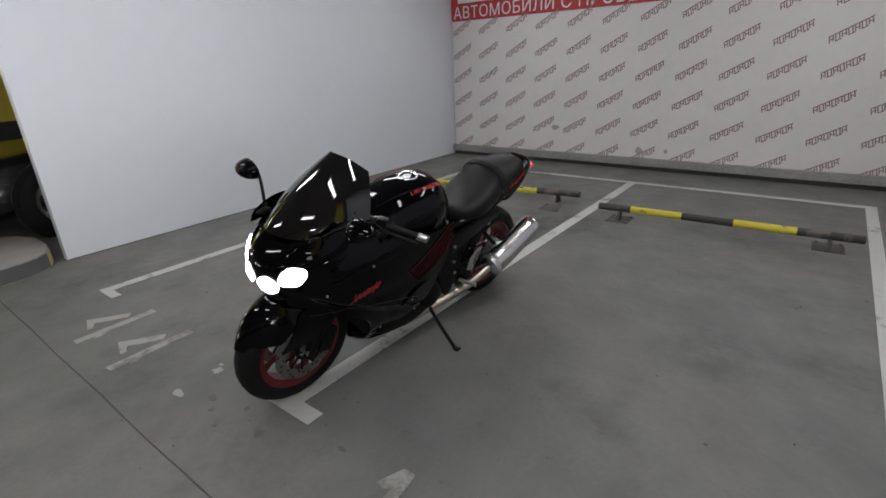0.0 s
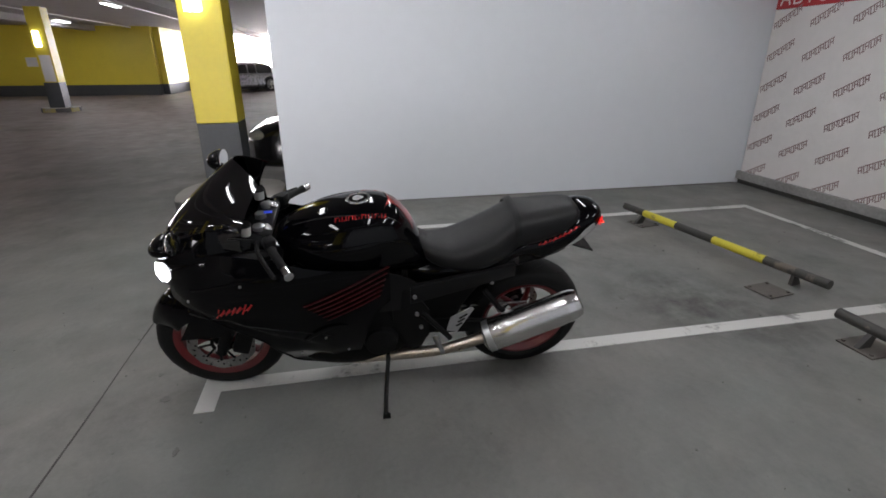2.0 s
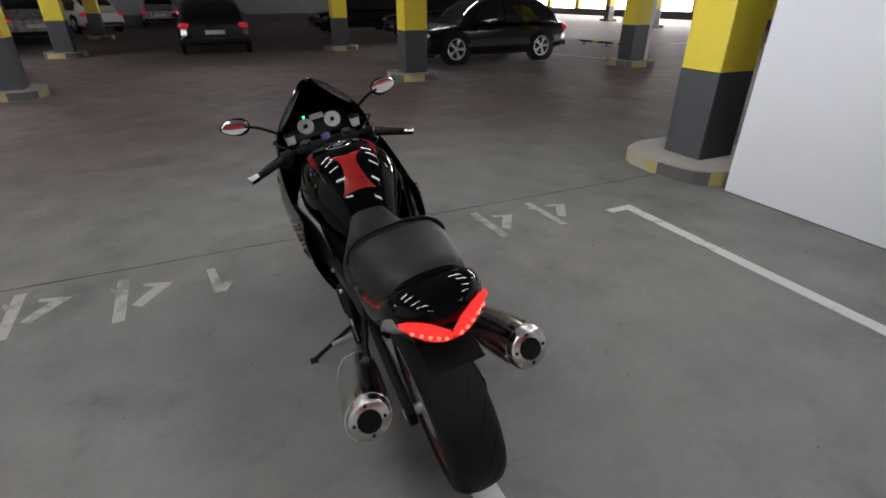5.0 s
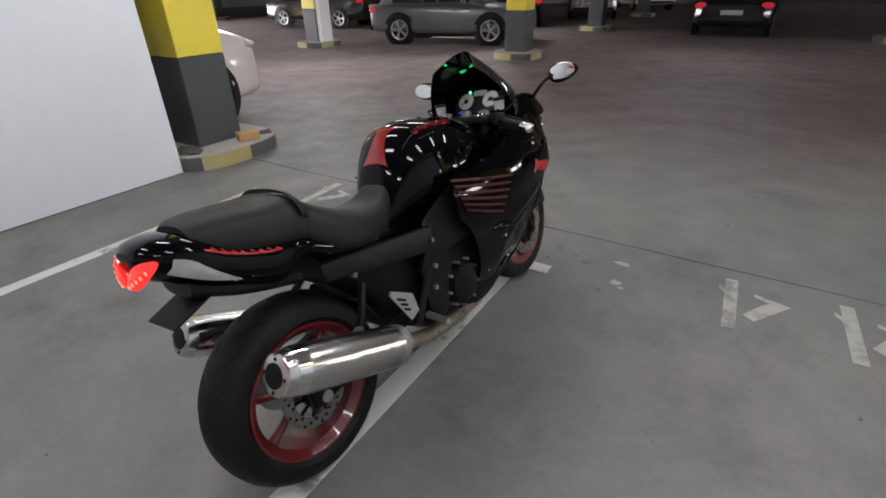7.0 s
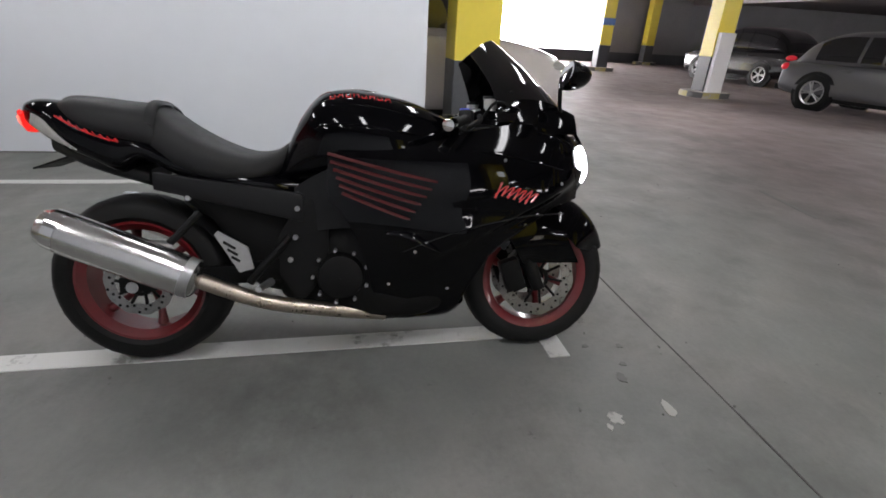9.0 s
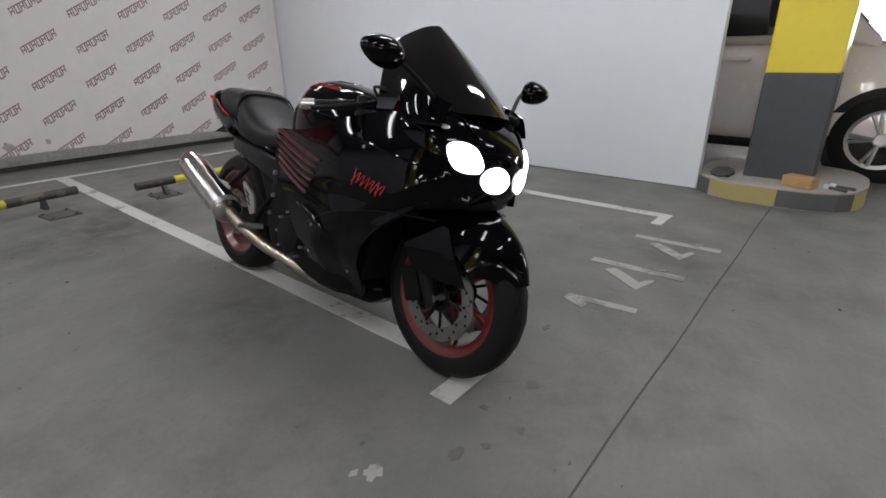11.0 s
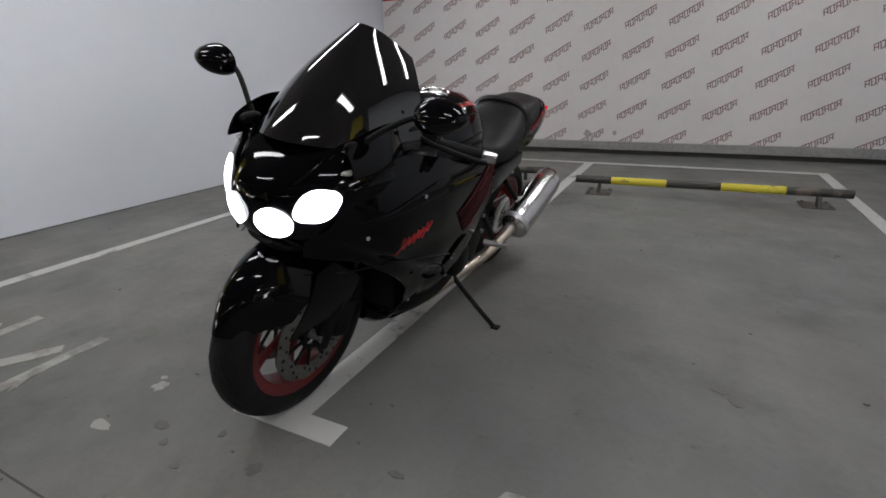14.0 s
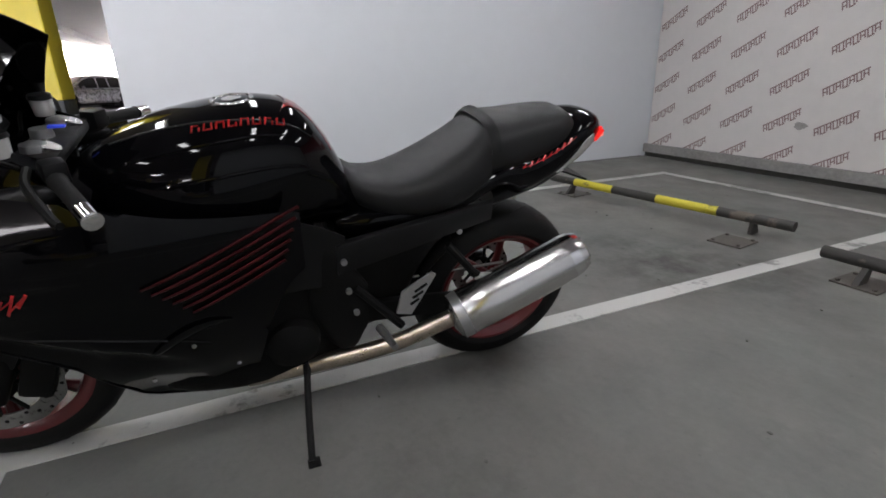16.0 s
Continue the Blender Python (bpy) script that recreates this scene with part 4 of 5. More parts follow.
WIDE = [(0.11, 0.09), (0.16, 0.13), (0.24, 0.168), (0.3, 0.2), (0.4, 0.25), (0.5, 0.28), (0.6, 0.294), (0.72, 0.292), (0.8, 0.275), (0.9, 0.238)]
LONG = [(-0.08, 0.4), (-0.03, 0.54), (0.04, 0.76), (0.15, 0.96), (0.4, 1.02), (0.6, 0.97), (0.85, 0.88)]
LOW = [(-0.1, 0.655), (-0.03, 0.635), (0.09, 0.612), (0.15, 0.575), (0.22, 0.53), (0.29, 0.475), (0.355, 0.405), (0.39, 0.315), (0.41, 0.235),
       (0.45, 0.19), (0.55, 0.172), (0.66, 0.168), (0.715, 0.19), (0.745, 0.3), (0.775, 0.43), (0.81, 0.53), (0.85, 0.6), (0.9, 0.65)]
HIGH = [(-0.1, 0.67), (-0.03, 0.68), (0.03, 0.79), (0.08, 0.85), (0.2, 0.9), (0.4, 0.875), (0.6, 0.82), (0.75, 0.8), (0.86, 0.795), (0.9, 0.79)]


def flank(y, z, off=0.0):
    """Half width of the fairing's skin, with its crease, bulge and waist."""
    drop = max(0.0, min(1.0, (0.6 - 0.5 * (y - 0.25) - z) / 0.045))           # the lower cheek lies deeper
    crease = 0.032 * drop * drop * (3 - 2 * drop) * max(0.0, min(1.0, (0.62 - y) / 0.14))
    bow = 0.016 * math.exp(-((z - 0.36) / 0.07) ** 2) * math.exp(-((y - 0.5) / 0.22) ** 2)
    waist = 0.014 * math.exp(-((z - 0.6) / 0.05) ** 2) * math.exp(-((y - 0.3) / 0.25) ** 2)
    return spline(WIDE, z)[0] * spline(LONG, y)[0] - crease + bow - waist + off


def side_sheet(s):
    def fn(u, v):
        v = v if s > 0 else 1 - v
        y = -0.03 + 0.92 * u
        lo, hi = spline(LOW, y)[0], spline(HIGH, y)[0]
        z = lo + (hi - lo) * v
        return (s * flank(y, z), y, z)
    return fn


def on_flank(s, y, z, off):
    return Vector((s * flank(y, z, off), y, z))


for s in (-1, 1):
    panel = part("side_fairing", shell(side_sheet(s), 64, 40, 0.006), GLOSS, bike, "glossy black side fairing")
    for k in range(6):                                         # louvres, swept up to the back
        pts, rad = [], []
        for j in range(13):
            f = j / 12
            y = 0.53 + 0.018 * k + (0.36 - 0.027 * k) * f
            z = 0.665 - 0.0178 * k + (0.142 - 0.0085 * k) * f ** 1.12 if s > 0 else 0.705 - 0.0255 * k + 0.085 * f ** 1.12
            pts.append(on_flank(s, y, z, 0.004))
            rad.append(0.007 * (0.35 + 0.65 * math.sin(math.pi * min(1, f * 1.6 + 0.15)) if f < 0.3 else 0.0095 / 0.0095))
        part("louvre", sweep(pts, rad, 8, flat=0.5), DEEP_RED, panel, "dark red louvre blade")
    bm = bmesh.new()                                            # a script trade mark as slanted strokes
    for k in range(7):
        y, z = 0.19 + 0.022 * k, 0.658 + 0.005 * k
        h = (0.034, 0.022, 0.02, 0.024, 0.02, 0.03, 0.018)[k if s > 0 else 6 - k]
        sweep([on_flank(s, y - s * 0.011, z - h, 0.0008), on_flank(s, y + s * 0.011, z + h * 0.6, 0.0008)], 0.0045, 6, bm, 0.5)
        if k < 6:
            sweep([on_flank(s, y - s * 0.008 if s > 0 else y + 0.034, z - h * 0.8, 0.0008), on_flank(s, y + 0.03 if s > 0 else y - 0.004, z + 0.012, 0.0008)], 0.0028, 6, bm, 0.5)
    tagged(part("flank_decal", bm, DECAL, panel, "red script decal strokes"), kind="stuff")
    seam = [on_flank(s, 0.04 + 0.05 * j, 0.585 + 0.004 * j - 0.0012 * j * j, 0.0012) for j in range(13)]
    part("panel_seam", sweep(seam, 0.0024, 6), SATIN, panel, "dark panel seam")
    lip = [on_flank(s, 0.1 + 0.04 * j, spline(LOW, 0.1 + 0.04 * j)[0] + 0.006, 0.0) for j in range(17)]
    part("lower_lip", sweep(lip, 0.0035, 8), GLOSS, panel, "glossy rolled lower edge")
    crest = [on_flank(s, 0.06 + 0.045 * j, 0.745 + 0.006 * j + 0.02 * math.sin(0.25 * j), 0.0) for j in range(9)]
    part("crest", sweep(crest, [0.001] + [0.0055] * 7 + [0.001], 8), GLOSS, panel, "glossy crease of the side fairing")
    vent = []
    for j in range(9):
        f = j / 8
        vent.append(on_flank(s, 0.5 + 0.2 * f, 0.45 + 0.08 * math.sin(math.pi * f * 0.6), 0.002))
    part("air_outlet", sweep(vent, [0.004, 0.012, 0.017, 0.019, 0.019, 0.018, 0.015, 0.01, 0.004], 10, flat=0.4), GLOSS, panel, "glossy air outlet lip")
    for y, z in ((0.3, 0.78), (0.08, 0.7), (0.6, 0.46), (0.47, 0.3), (0.69, 0.33)):
        part("fastener", blob(on_flank(s, y, z, 0.001), (0.005, 0.006, 0.006), seg=8), ALLOY, panel, "steel fairing fastener")
    part("air_duct", blob((s * 0.215, 0.33, 0.865), (0.03, 0.12, 0.03), rot("X", 8)), SATIN, bike, "satin black inner fairing trim")
for s in (-1, 1):
    def cover_sheet(u, v, s=s):
        y, f = 0.66 + 0.35 * u, (v if s > 0 else 1 - v)
        lo, hi = 0.56 - 0.05 * u, 0.79 - 0.12 * u ** 2
        z = lo + (hi - lo) * f
        w = u * u * (3 - 2 * u)
        return (s * ((flank(y, z) - 0.016) * (1 - w) + 0.178 * w), y, z)
    part("frame_cover", shell(cover_sheet, 18, 10, 0.005), SATIN, bike, "satin black frame cover behind the louvres")
part("belly_pan", hull([(0.385, 0.06, 0.19, 0.25, 3, 0.1), (0.45, 0.1, 0.145, 0.25, 3, 0.2), (0.65, 0.11, 0.135, 0.25, 3, 0.2), (0.8, 0.1, 0.14, 0.26, 3, 0.2), (0.86, 0.08, 0.165, 0.26, 3, 0.2)], 14, 24), GLOSS, bike, "glossy black belly pan")
part("chin_intake", hull([(-0.06, 0.045, 0.65, 0.69, 3, 0), (-0.03, 0.075, 0.624, 0.68, 3, 0), (0.02, 0.085, 0.61, 0.67, 3, 0)], 6, 20), SATIN, bike, "black chin intake")

def nose_front(x, z):
    """Where a line straight back at x, z meets the nose."""
    y0, y1 = NOSE[0][0], 0.14
    for _ in range(24):
        y = (y0 + y1) / 2
        w, lo, hi, n, k = spline(NOSE, y)
        zz = (z - (lo + hi) / 2) / ((hi - lo) / 2)
        inside = abs(zz) < 1 and abs(x / (w * (1 + k * zz))) ** n + abs(zz) ** n < 1
        y0, y1 = (y0, y) if inside else (y, y1)
    return y1


# headlamps
for s in (-1, 1):
    for name, xc, zc, rx, rz, lean, n in (("low_beam", 0.068, 0.73, 0.049, 0.039, 0.1, 2.0), ("high_beam", 0.159, 0.788, 0.037, 0.043, 0.3, 2.8)):
        def lens(u, v, s=s, xc=xc, zc=zc, rx=rx, rz=rz, lean=lean, n=n):
            t = 2 * math.pi * (v if s < 0 else 1 - v)
            r = u / (abs(math.cos(t)) ** n + abs(math.sin(t)) ** n) ** (1 / n)
            dz = rz * r * math.sin(t)
            x, z = xc + rx * r * math.cos(t) + lean * dz, zc + dz
            return (s * x, nose_front(x, z) - 0.003 - 0.005 * (1 - u * u), z)

        part(name, shell(lens, 6, 28, 0.004), LAMP_ON, bike, "lit white headlamp lens")
    brow = [on_hull(NOSE, -0.05 + 0.011 * j, (48 + 1.5 * j) if s > 0 else 180 - (48 + 1.5 * j), 0.004) for j in range(9)]
    part("lamp_brow", sweep(brow, [0.002, 0.004, 0.005, 0.006, 0.006, 0.006, 0.005, 0.004, 0.002], 8, flat=0.6), GLOSS, bike, "glossy ridge over the headlamp")
    part("position_lens", blob(on_hull(NOSE, 0.05, 34 if s > 0 else 146, -0.002), (0.006, 0.024, 0.008), rot("Z", s * -22)), LENS, bike, "clear corner lens")
    slot = [on_hull(NOSE, -0.06 + 0.009 * j, (-42 - 2 * j) if s > 0 else 180 - (-42 - 2 * j), 0.001) for j in range(8)]
    part("ram_air_slot", sweep(slot, [0.003, 0.006, 0.008, 0.009, 0.009, 0.008, 0.006, 0.003], 8, flat=0.5), MATT, bike, "dark ram-air slot")


# windscreen
def screen(u, v):
    b = (0.5 - u) * 2
    edge = max(0.0, 1 - abs(b) ** 5)
    top = 1.0 - 0.16 * abs(b) ** 3
    f = v * top
    w = 0.226 - 0.158 * f ** 1.9
    a = b * 1.25
    y = -0.015 + 0.285 * f + 0.03 * f * f + (0.34 - 0.21 * f ** 0.8) * (1 - math.cos(a)) / 0.685
    z = 0.9 + 0.305 * f ** 0.92 + 0.02 * math.cos(a) * (1 - f) - 0.03 * b * b * f
    return (w * math.sin(a) / math.sin(1.25), y, z)


scr = part("windscreen", shell(screen, 30, 24, 0.004), SMOKE, bike, "tall smoked black windscreen")
for s in (-1, 1):
    for v in (0.12, 0.35):
        p = Vector(screen(0.5 - s * 0.42, v))
        part("screen_bolt", blob(p, (0.007, 0.007, 0.007), seg=8), MATT, scr, "black screen bolt")

for s in (-1, 1):
    def cowl(u, v, s=s):
        y, f = 0.03 + 0.36 * u, (v if s > 0 else 1 - v)
        top = 0.925 + 0.062 * math.sin(math.pi * (0.1 + 0.8 * u)) ** 1.3
        x = (0.2 + 0.045 * math.sin(math.pi * min(1, 0.2 + u))) - 0.035 * f ** 1.5
        return (s * x, y, 0.87 + (top - 0.87) * f)
    part("screen_cowl", shell(cowl, 18, 8, 0.005), GLOSS, bike, "glossy black cowl beside the screen")

# cockpit
part("dash_panel", box(-0.14, 0.2, 0.91, 0.14, 0.24, 1.02, 0.018, turn=rot("X", 38)), SATIN, bike, "black instrument panel")
tilt = rot("X", 38)
for s in (-1, 1):
    c = Vector((s * 0.068, 0.24, 0.982))
    dial = lathe([(-0.004, 0.001), (-0.004, 0.04), (0.006, 0.04), (0.006, 0.035), (0.003, 0.001)], (0, 0, 0), 28, "y")
    bmesh.ops.transform(dial, matrix=Matrix.Translation(c) @ tilt.to_4x4(), verts=dial.verts)
    d = part("gauge", dial, DIAL, bike, "pale round gauge")
    hand = box(-0.0015, 0.004, 0.0, 0.0015, 0.007, 0.026)
    bmesh.ops.transform(hand, matrix=Matrix.Translation(c) @ tilt.to_4x4() @ Matrix.Rotation(radians(130), 4, "Y"), verts=hand.verts)
    part("needle", hand, DECAL, d, "red needle", smooth=False)
    hub = lathe([(0.003, 0.001), (0.003, 0.012), (0.008, 0.01), (0.008, 0.001)], (0, 0, 0), 16, "y")
    bmesh.ops.transform(hub, matrix=Matrix.Translation(c) @ tilt.to_4x4(), verts=hub.verts)
    part("gauge_hub", hub, SATIN, d, "black gauge centre")
lcd = box(-0.035, -0.004, -0.014, 0.035, 0.004, 0.014, 0.003)
bmesh.ops.transform(lcd, matrix=Matrix.Translation((0, 0.213, 1.012)) @ tilt.to_4x4(), verts=lcd.verts)
part("display", lcd, LENS, bike, "grey display window")
part("neutral_lamp", blob((0.062, 0.205, 1.02), (0.006, 0.006, 0.006), seg=10), GREEN_ON, bike, "lit green neutral lamp")
part("triple_clamp", box(-0.15, 0.33, 0.905, 0.15, 0.42, 0.935, 0.012), SATIN, bike, "black top fork clamp")
part("ignition", lathe([(0.93, 0.001), (0.93, 0.024), (0.955, 0.022), (0.955, 0.001)], (0, 0.36, 0), 20, "z"), ALLOY, bike, "ignition switch")
part("key_tag", box(-0.008, 0.375, 0.955, 0.008, 0.41, 0.961, 0.002), BLUE_TAG, bike, "blue key tag")
for s in (-1, 1):
    part("fork_cap", lathe([(0.93, 0.001), (0.93, 0.027), (0.95, 0.025), (0.955, 0.012), (0.955, 0.001)], (s * 0.1, 0.37, 0), 20, "z"), ALLOY, bike, "alloy fork cap")
    a, b = Vector((s * 0.12, 0.375, 0.925)), Vector((s * 0.385, 0.512, 0.888))
    part("handlebar", sweep([a, a.lerp(b, 0.5)], 0.011, 12), MATT, bike, "black clip-on bar")
    part("grip", sweep([a.lerp(b, 0.42), a.lerp(b, 0.46), a.lerp(b, 0.86), a.lerp(b, 0.87)], [0.02, 0.0165, 0.0165, 0.019], 16), RUBBER, bike, "black ribbed rubber grip")
    part("bar_end", sweep([a.lerp(b, 0.87), a.lerp(b, 0.875), a.lerp(b, 1.02), a.lerp(b, 1.03)], [0.014, 0.019, 0.019, 0.012], 18), POLISHED, bike, "polished bar end weight")
    part("switchgear", box(s * 0.2 - 0.025, 0.4, 0.895, s * 0.2 + 0.025, 0.445, 0.945, 0.01, turn=rot("Z", s * 27)), SATIN, bike, "black switch housing")
    part("lever", sweep(curve_points([(s * 0.19, 0.375, 0.925), (s * 0.25, 0.385, 0.91), (s * 0.36, 0.445, 0.885), (s * 0.385, 0.462, 0.882)], 10), [0.009] * 9 + [0.007, 0.008], 8), MATT, bike, "black hand lever")
    res = part("fluid_reservoir", lathe([(0.945, 0.001), (0.945, 0.022), (0.985, 0.025), (0.985, 0.001)], (s * 0.16, 0.33, 0), 18, "z"), LENS, bike, "brake fluid cup")
    part("reservoir_cap", lathe([(0.985, 0.001), (0.985, 0.027), (0.996, 0.025), (0.996, 0.001)], (s * 0.16, 0.33, 0), 18, "z"), SATIN, res, "black cup lid")
    part("brake_hose", sweep(curve_points([(s * 0.17, 0.36, 0.92), (s * 0.24, 0.33, 0.97), (s * 0.2, 0.27, 0.95), (s * 0.1, 0.28, 0.86)], 12), 0.005, 6), RUBBER, bike, "black hose")
    # mirror
    stem = sweep(curve_points([(s * 0.19, 0.085, 0.93), (s * 0.225, 0.1, 0.968), (s * 0.29, 0.128, 1.018), (s * 0.345, 0.147, 1.042)], 12), [0.011] * 3 + [0.0075] * 10, 10)
    st = part("mirror_stem", stem, MATT, bike, "black mirror stem")
    head = blob((0, 0, 0), (0.07, 0.07, 0.042), seg=28)
    for v in head.verts:
        if v.co.y > 0.002:
            v.co.y = 0.002 + (v.co.y - 0.002) * 0.12
        v.co.z *= 1.0 - 0.22 * v.co.x * s / 0.07
    turn = Matrix.Translation((s * 0.385, 0.14, 1.05)) @ Matrix.Rotation(radians(s * 2), 4, "Z") @ Matrix.Rotation(radians(s * -8), 4, "Y") @ Matrix.Rotation(radians(13 if s > 0 else 9), 4, "X")
    bmesh.ops.transform(head, matrix=turn, verts=head.verts)
    mh = part("mirror", head, GLOSS, bike, "glossy black mirror housing")
    glass = blob((0, 0, 0), (0.062, 0.003, 0.036), seg=28)
    bmesh.ops.transform(glass, matrix=turn @ Matrix.Translation((0, 0.0075, 0)), verts=glass.verts)
    part("mirror_glass", glass, MIRROR, mh, "mirror glass")
    part("stem_foot", blob((s * 0.188, 0.075, 0.925), (0.026, 0.035, 0.014), rot("Y", s * 35)), SATIN, bike, "black mirror foot")

# tank and seat
TANK = [(0.43, 0.1, 0.8, 0.9, 2.6, -0.1), (0.5, 0.155, 0.74, 0.935, 2.6, -0.12), (0.6, 0.19, 0.7, 0.975, 2.6, -0.15), (0.72, 0.205, 0.68, 1.003, 2.5, -0.14), (0.84, 0.195, 0.67, 1.012, 2.4, -0.1),
        (0.93, 0.165, 0.66, 0.985, 2.3, -0.05), (1.0, 0.125, 0.65, 0.9, 2.3, 0), (1.05, 0.095, 0.65, 0.8, 2.4, 0), (1.08, 0.075, 0.65, 0.74, 2.4, 0)]
tank = part("fuel_tank", hull(TANK, 40, 44), GLOSS, bike, "glossy black fuel tank")


cap_at = pose(0, 0.775, 1.0015, 5)


def cap_ring(name, profile, mat, parent, label):
    bm = lathe(profile, (0, 0, 0), 40, "z")
    bmesh.ops.transform(bm, matrix=cap_at, verts=bm.verts)
    return part(name, bm, mat, parent, label)


cp = cap_ring("filler_cap", [(-0.01, 0.001), (-0.01, 0.066), (0.002, 0.066), (0.005, 0.062), (0.005, 0.001)], GLOSS, tank, "round black filler cap")
cap_ring("cap_ring", [(0.004, 0.04), (0.008, 0.042), (0.0085, 0.052), (0.004, 0.055)], CHROME, cp, "steel ring")
cap_ring("cap_centre", [(0.004, 0.001), (0.004, 0.026), (0.0085, 0.024), (0.0095, 0.001)], ALLOY, cp, "alloy lock centre")
for k in range(6):
    q = cap_at @ Vector((0.047 * math.cos(k * math.pi / 3), 0.047 * math.sin(k * math.pi / 3), 0.0085))
    part("cap_bolt", blob(q, (0.004, 0.004, 0.002), seg=8), SATIN, cp, "black bolt")


def tank_patch(u, v):
    """The red tank pad print: wide at the front, waisted, and spread again to the seat."""
    y = 0.88 + 0.125 * u
    half = 29 * (1 - 0.7 * math.sin(math.pi * u ** 0.9) ** 0.6)
    dip = 0.022 * (1 - u) * (1 - abs(v - 0.5) * 2)
    return on_hull(TANK, y + dip, 90 + half * (v - 0.5) * 2, 0.0016)


part("tank_pad", shell(tank_patch, 16, 16, 0.001), PAD_RED, tank, "red glossy tank pad print")
# recessed dish and seams of the tank top
part("tank_seam", sweep([on_hull(TANK, 0.5 + 0.03 * k, 66 - 1.2 * k, 0.0005) for k in range(16)], 0.0022, 6), SATIN, tank, "tank panel seam")
part("tank_seam", sweep([on_hull(TANK, 0.5 + 0.03 * k, 114 + 1.2 * k, 0.0005) for k in range(16)], 0.0022, 6), SATIN, tank, "tank panel seam")
for s in (-1, 1):
    bm = bmesh.new()
    for k in range(8):
        y = 0.68 + 0.027 * k
        a = 52
        p = lambda da, dy: on_hull(TANK, y + dy, (a + da) if s > 0 else 180 - (a + da), 0.001)
        sweep([p(-3.5, 0), p(3.5, 0.002)], 0.0042, 6, bm, 0.5)
        sweep([p(-3.0 if k % 2 else 3.0, 0.002), p(-3.0 if k % 2 else 3.0, 0.016)], 0.0036, 6, bm, 0.5)
        sweep([p(-3.5, 0.017), p(3.5 if k % 3 else 0, 0.017)], 0.0036, 6, bm, 0.5)
    tagged(part("tank_decal", bm, DECAL, tank, "red block decal on the tank's side"), kind="stuff")

for s in (-1, 1):
    for a0, a1, y0, n in ((30, 40, 0.5, 14), (4, 16, 0.58, 13)):
        ridge = [on_hull(TANK, y0 + 0.03 * k, (a0 + (a1 - a0) * k / n) if s > 0 else 180 - (a0 + (a1 - a0) * k / n), -0.001) for k in range(n)]
        part("tank_ridge", sweep(ridge, [0.001] + [0.005] * (n - 2) + [0.001], 10), GLOSS, tank, "glossy crease of the tank")
    ridge = [on_hull(NOSE, 0.0 + 0.022 * k, (64 - 3.2 * k) if s > 0 else 180 - (64 - 3.2 * k), -0.001) for k in range(12)]
    part("nose_ridge", sweep(ridge, [0.001] + [0.006] * 10 + [0.001], 10), GLOSS, nose, "glossy crease of the nose")
    ridge = [on_hull(NOSE, 0.01 + 0.025 * k, (14 + 1.2 * k) if s > 0 else 180 - (14 + 1.2 * k), -0.001) for k in range(13)]
    part("nose_ridge", sweep(ridge, [0.001] + [0.005] * 11 + [0.001], 10), GLOSS, nose, "glossy crease of the nose")

SEAT = [(1.03, 0.07, 0.74, 0.83, 2.8, 0), (1.08, 0.1, 0.7, 0.795, 3, 0), (1.17, 0.14, 0.665, 0.785, 3, 0), (1.28, 0.165, 0.67, 0.82, 3, -0.05), (1.38, 0.165, 0.7, 0.875, 3, -0.08), (1.45, 0.15, 0.74, 0.925, 3, -0.1), (1.475, 0.14, 0.77, 0.93, 3, -0.1)]
part("rider_seat", hull(SEAT, 30, 32), VINYL_SEAT, bike, "black vinyl rider seat")
PSEAT = [(1.45, 0.145, 0.77, 0.922, 3.0, -0.1), (1.47, 0.15, 0.775, 0.938, 3.0, -0.1), (1.55, 0.146, 0.79, 0.945, 3.0, -0.1), (1.67, 0.128, 0.82, 0.956, 3.0, -0.1), (1.74, 0.11, 0.84, 0.958, 2.8, -0.08), (1.762, 0.095, 0.85, 0.946, 2.6, 0)]
part("pillion_seat", hull(PSEAT, 24, 32), VINYL_SEAT, bike, "black vinyl pillion seat")
part("seat_strap", shell(lambda u, v: on_hull(PSEAT, 1.452 + 0.024 * v, 4 + 172 * u, 0.008), 24, 3, 0.005), SATIN, bike, "black grab strap over the seat")
TAIL = [(1.0, 0.1, 0.6, 0.7, 3, 0), (1.1, 0.13, 0.62, 0.71, 3, 0), (1.25, 0.15, 0.66, 0.73, 3, 0), (1.4, 0.158, 0.695, 0.785, 3, 0), (1.485, 0.158, 0.742, 0.82, 3, 0), (1.525, 0.157, 0.735, 0.835, 3, 0), (1.575, 0.154, 0.7, 0.848, 3, 0), (1.68, 0.143, 0.742, 0.88, 3, 0.0),
        (1.77, 0.13, 0.782, 0.935, 2.8, 0.02), (1.83, 0.11, 0.822, 0.945, 2.6, 0.05), (1.872, 0.08, 0.85, 0.937, 2.4, 0.05), (1.885, 0.05, 0.875, 0.925, 2.2, 0)]
tail = part("tail_fairing", hull(TAIL, 56, 36), GLOSS, bike, "glossy black tail fairing")
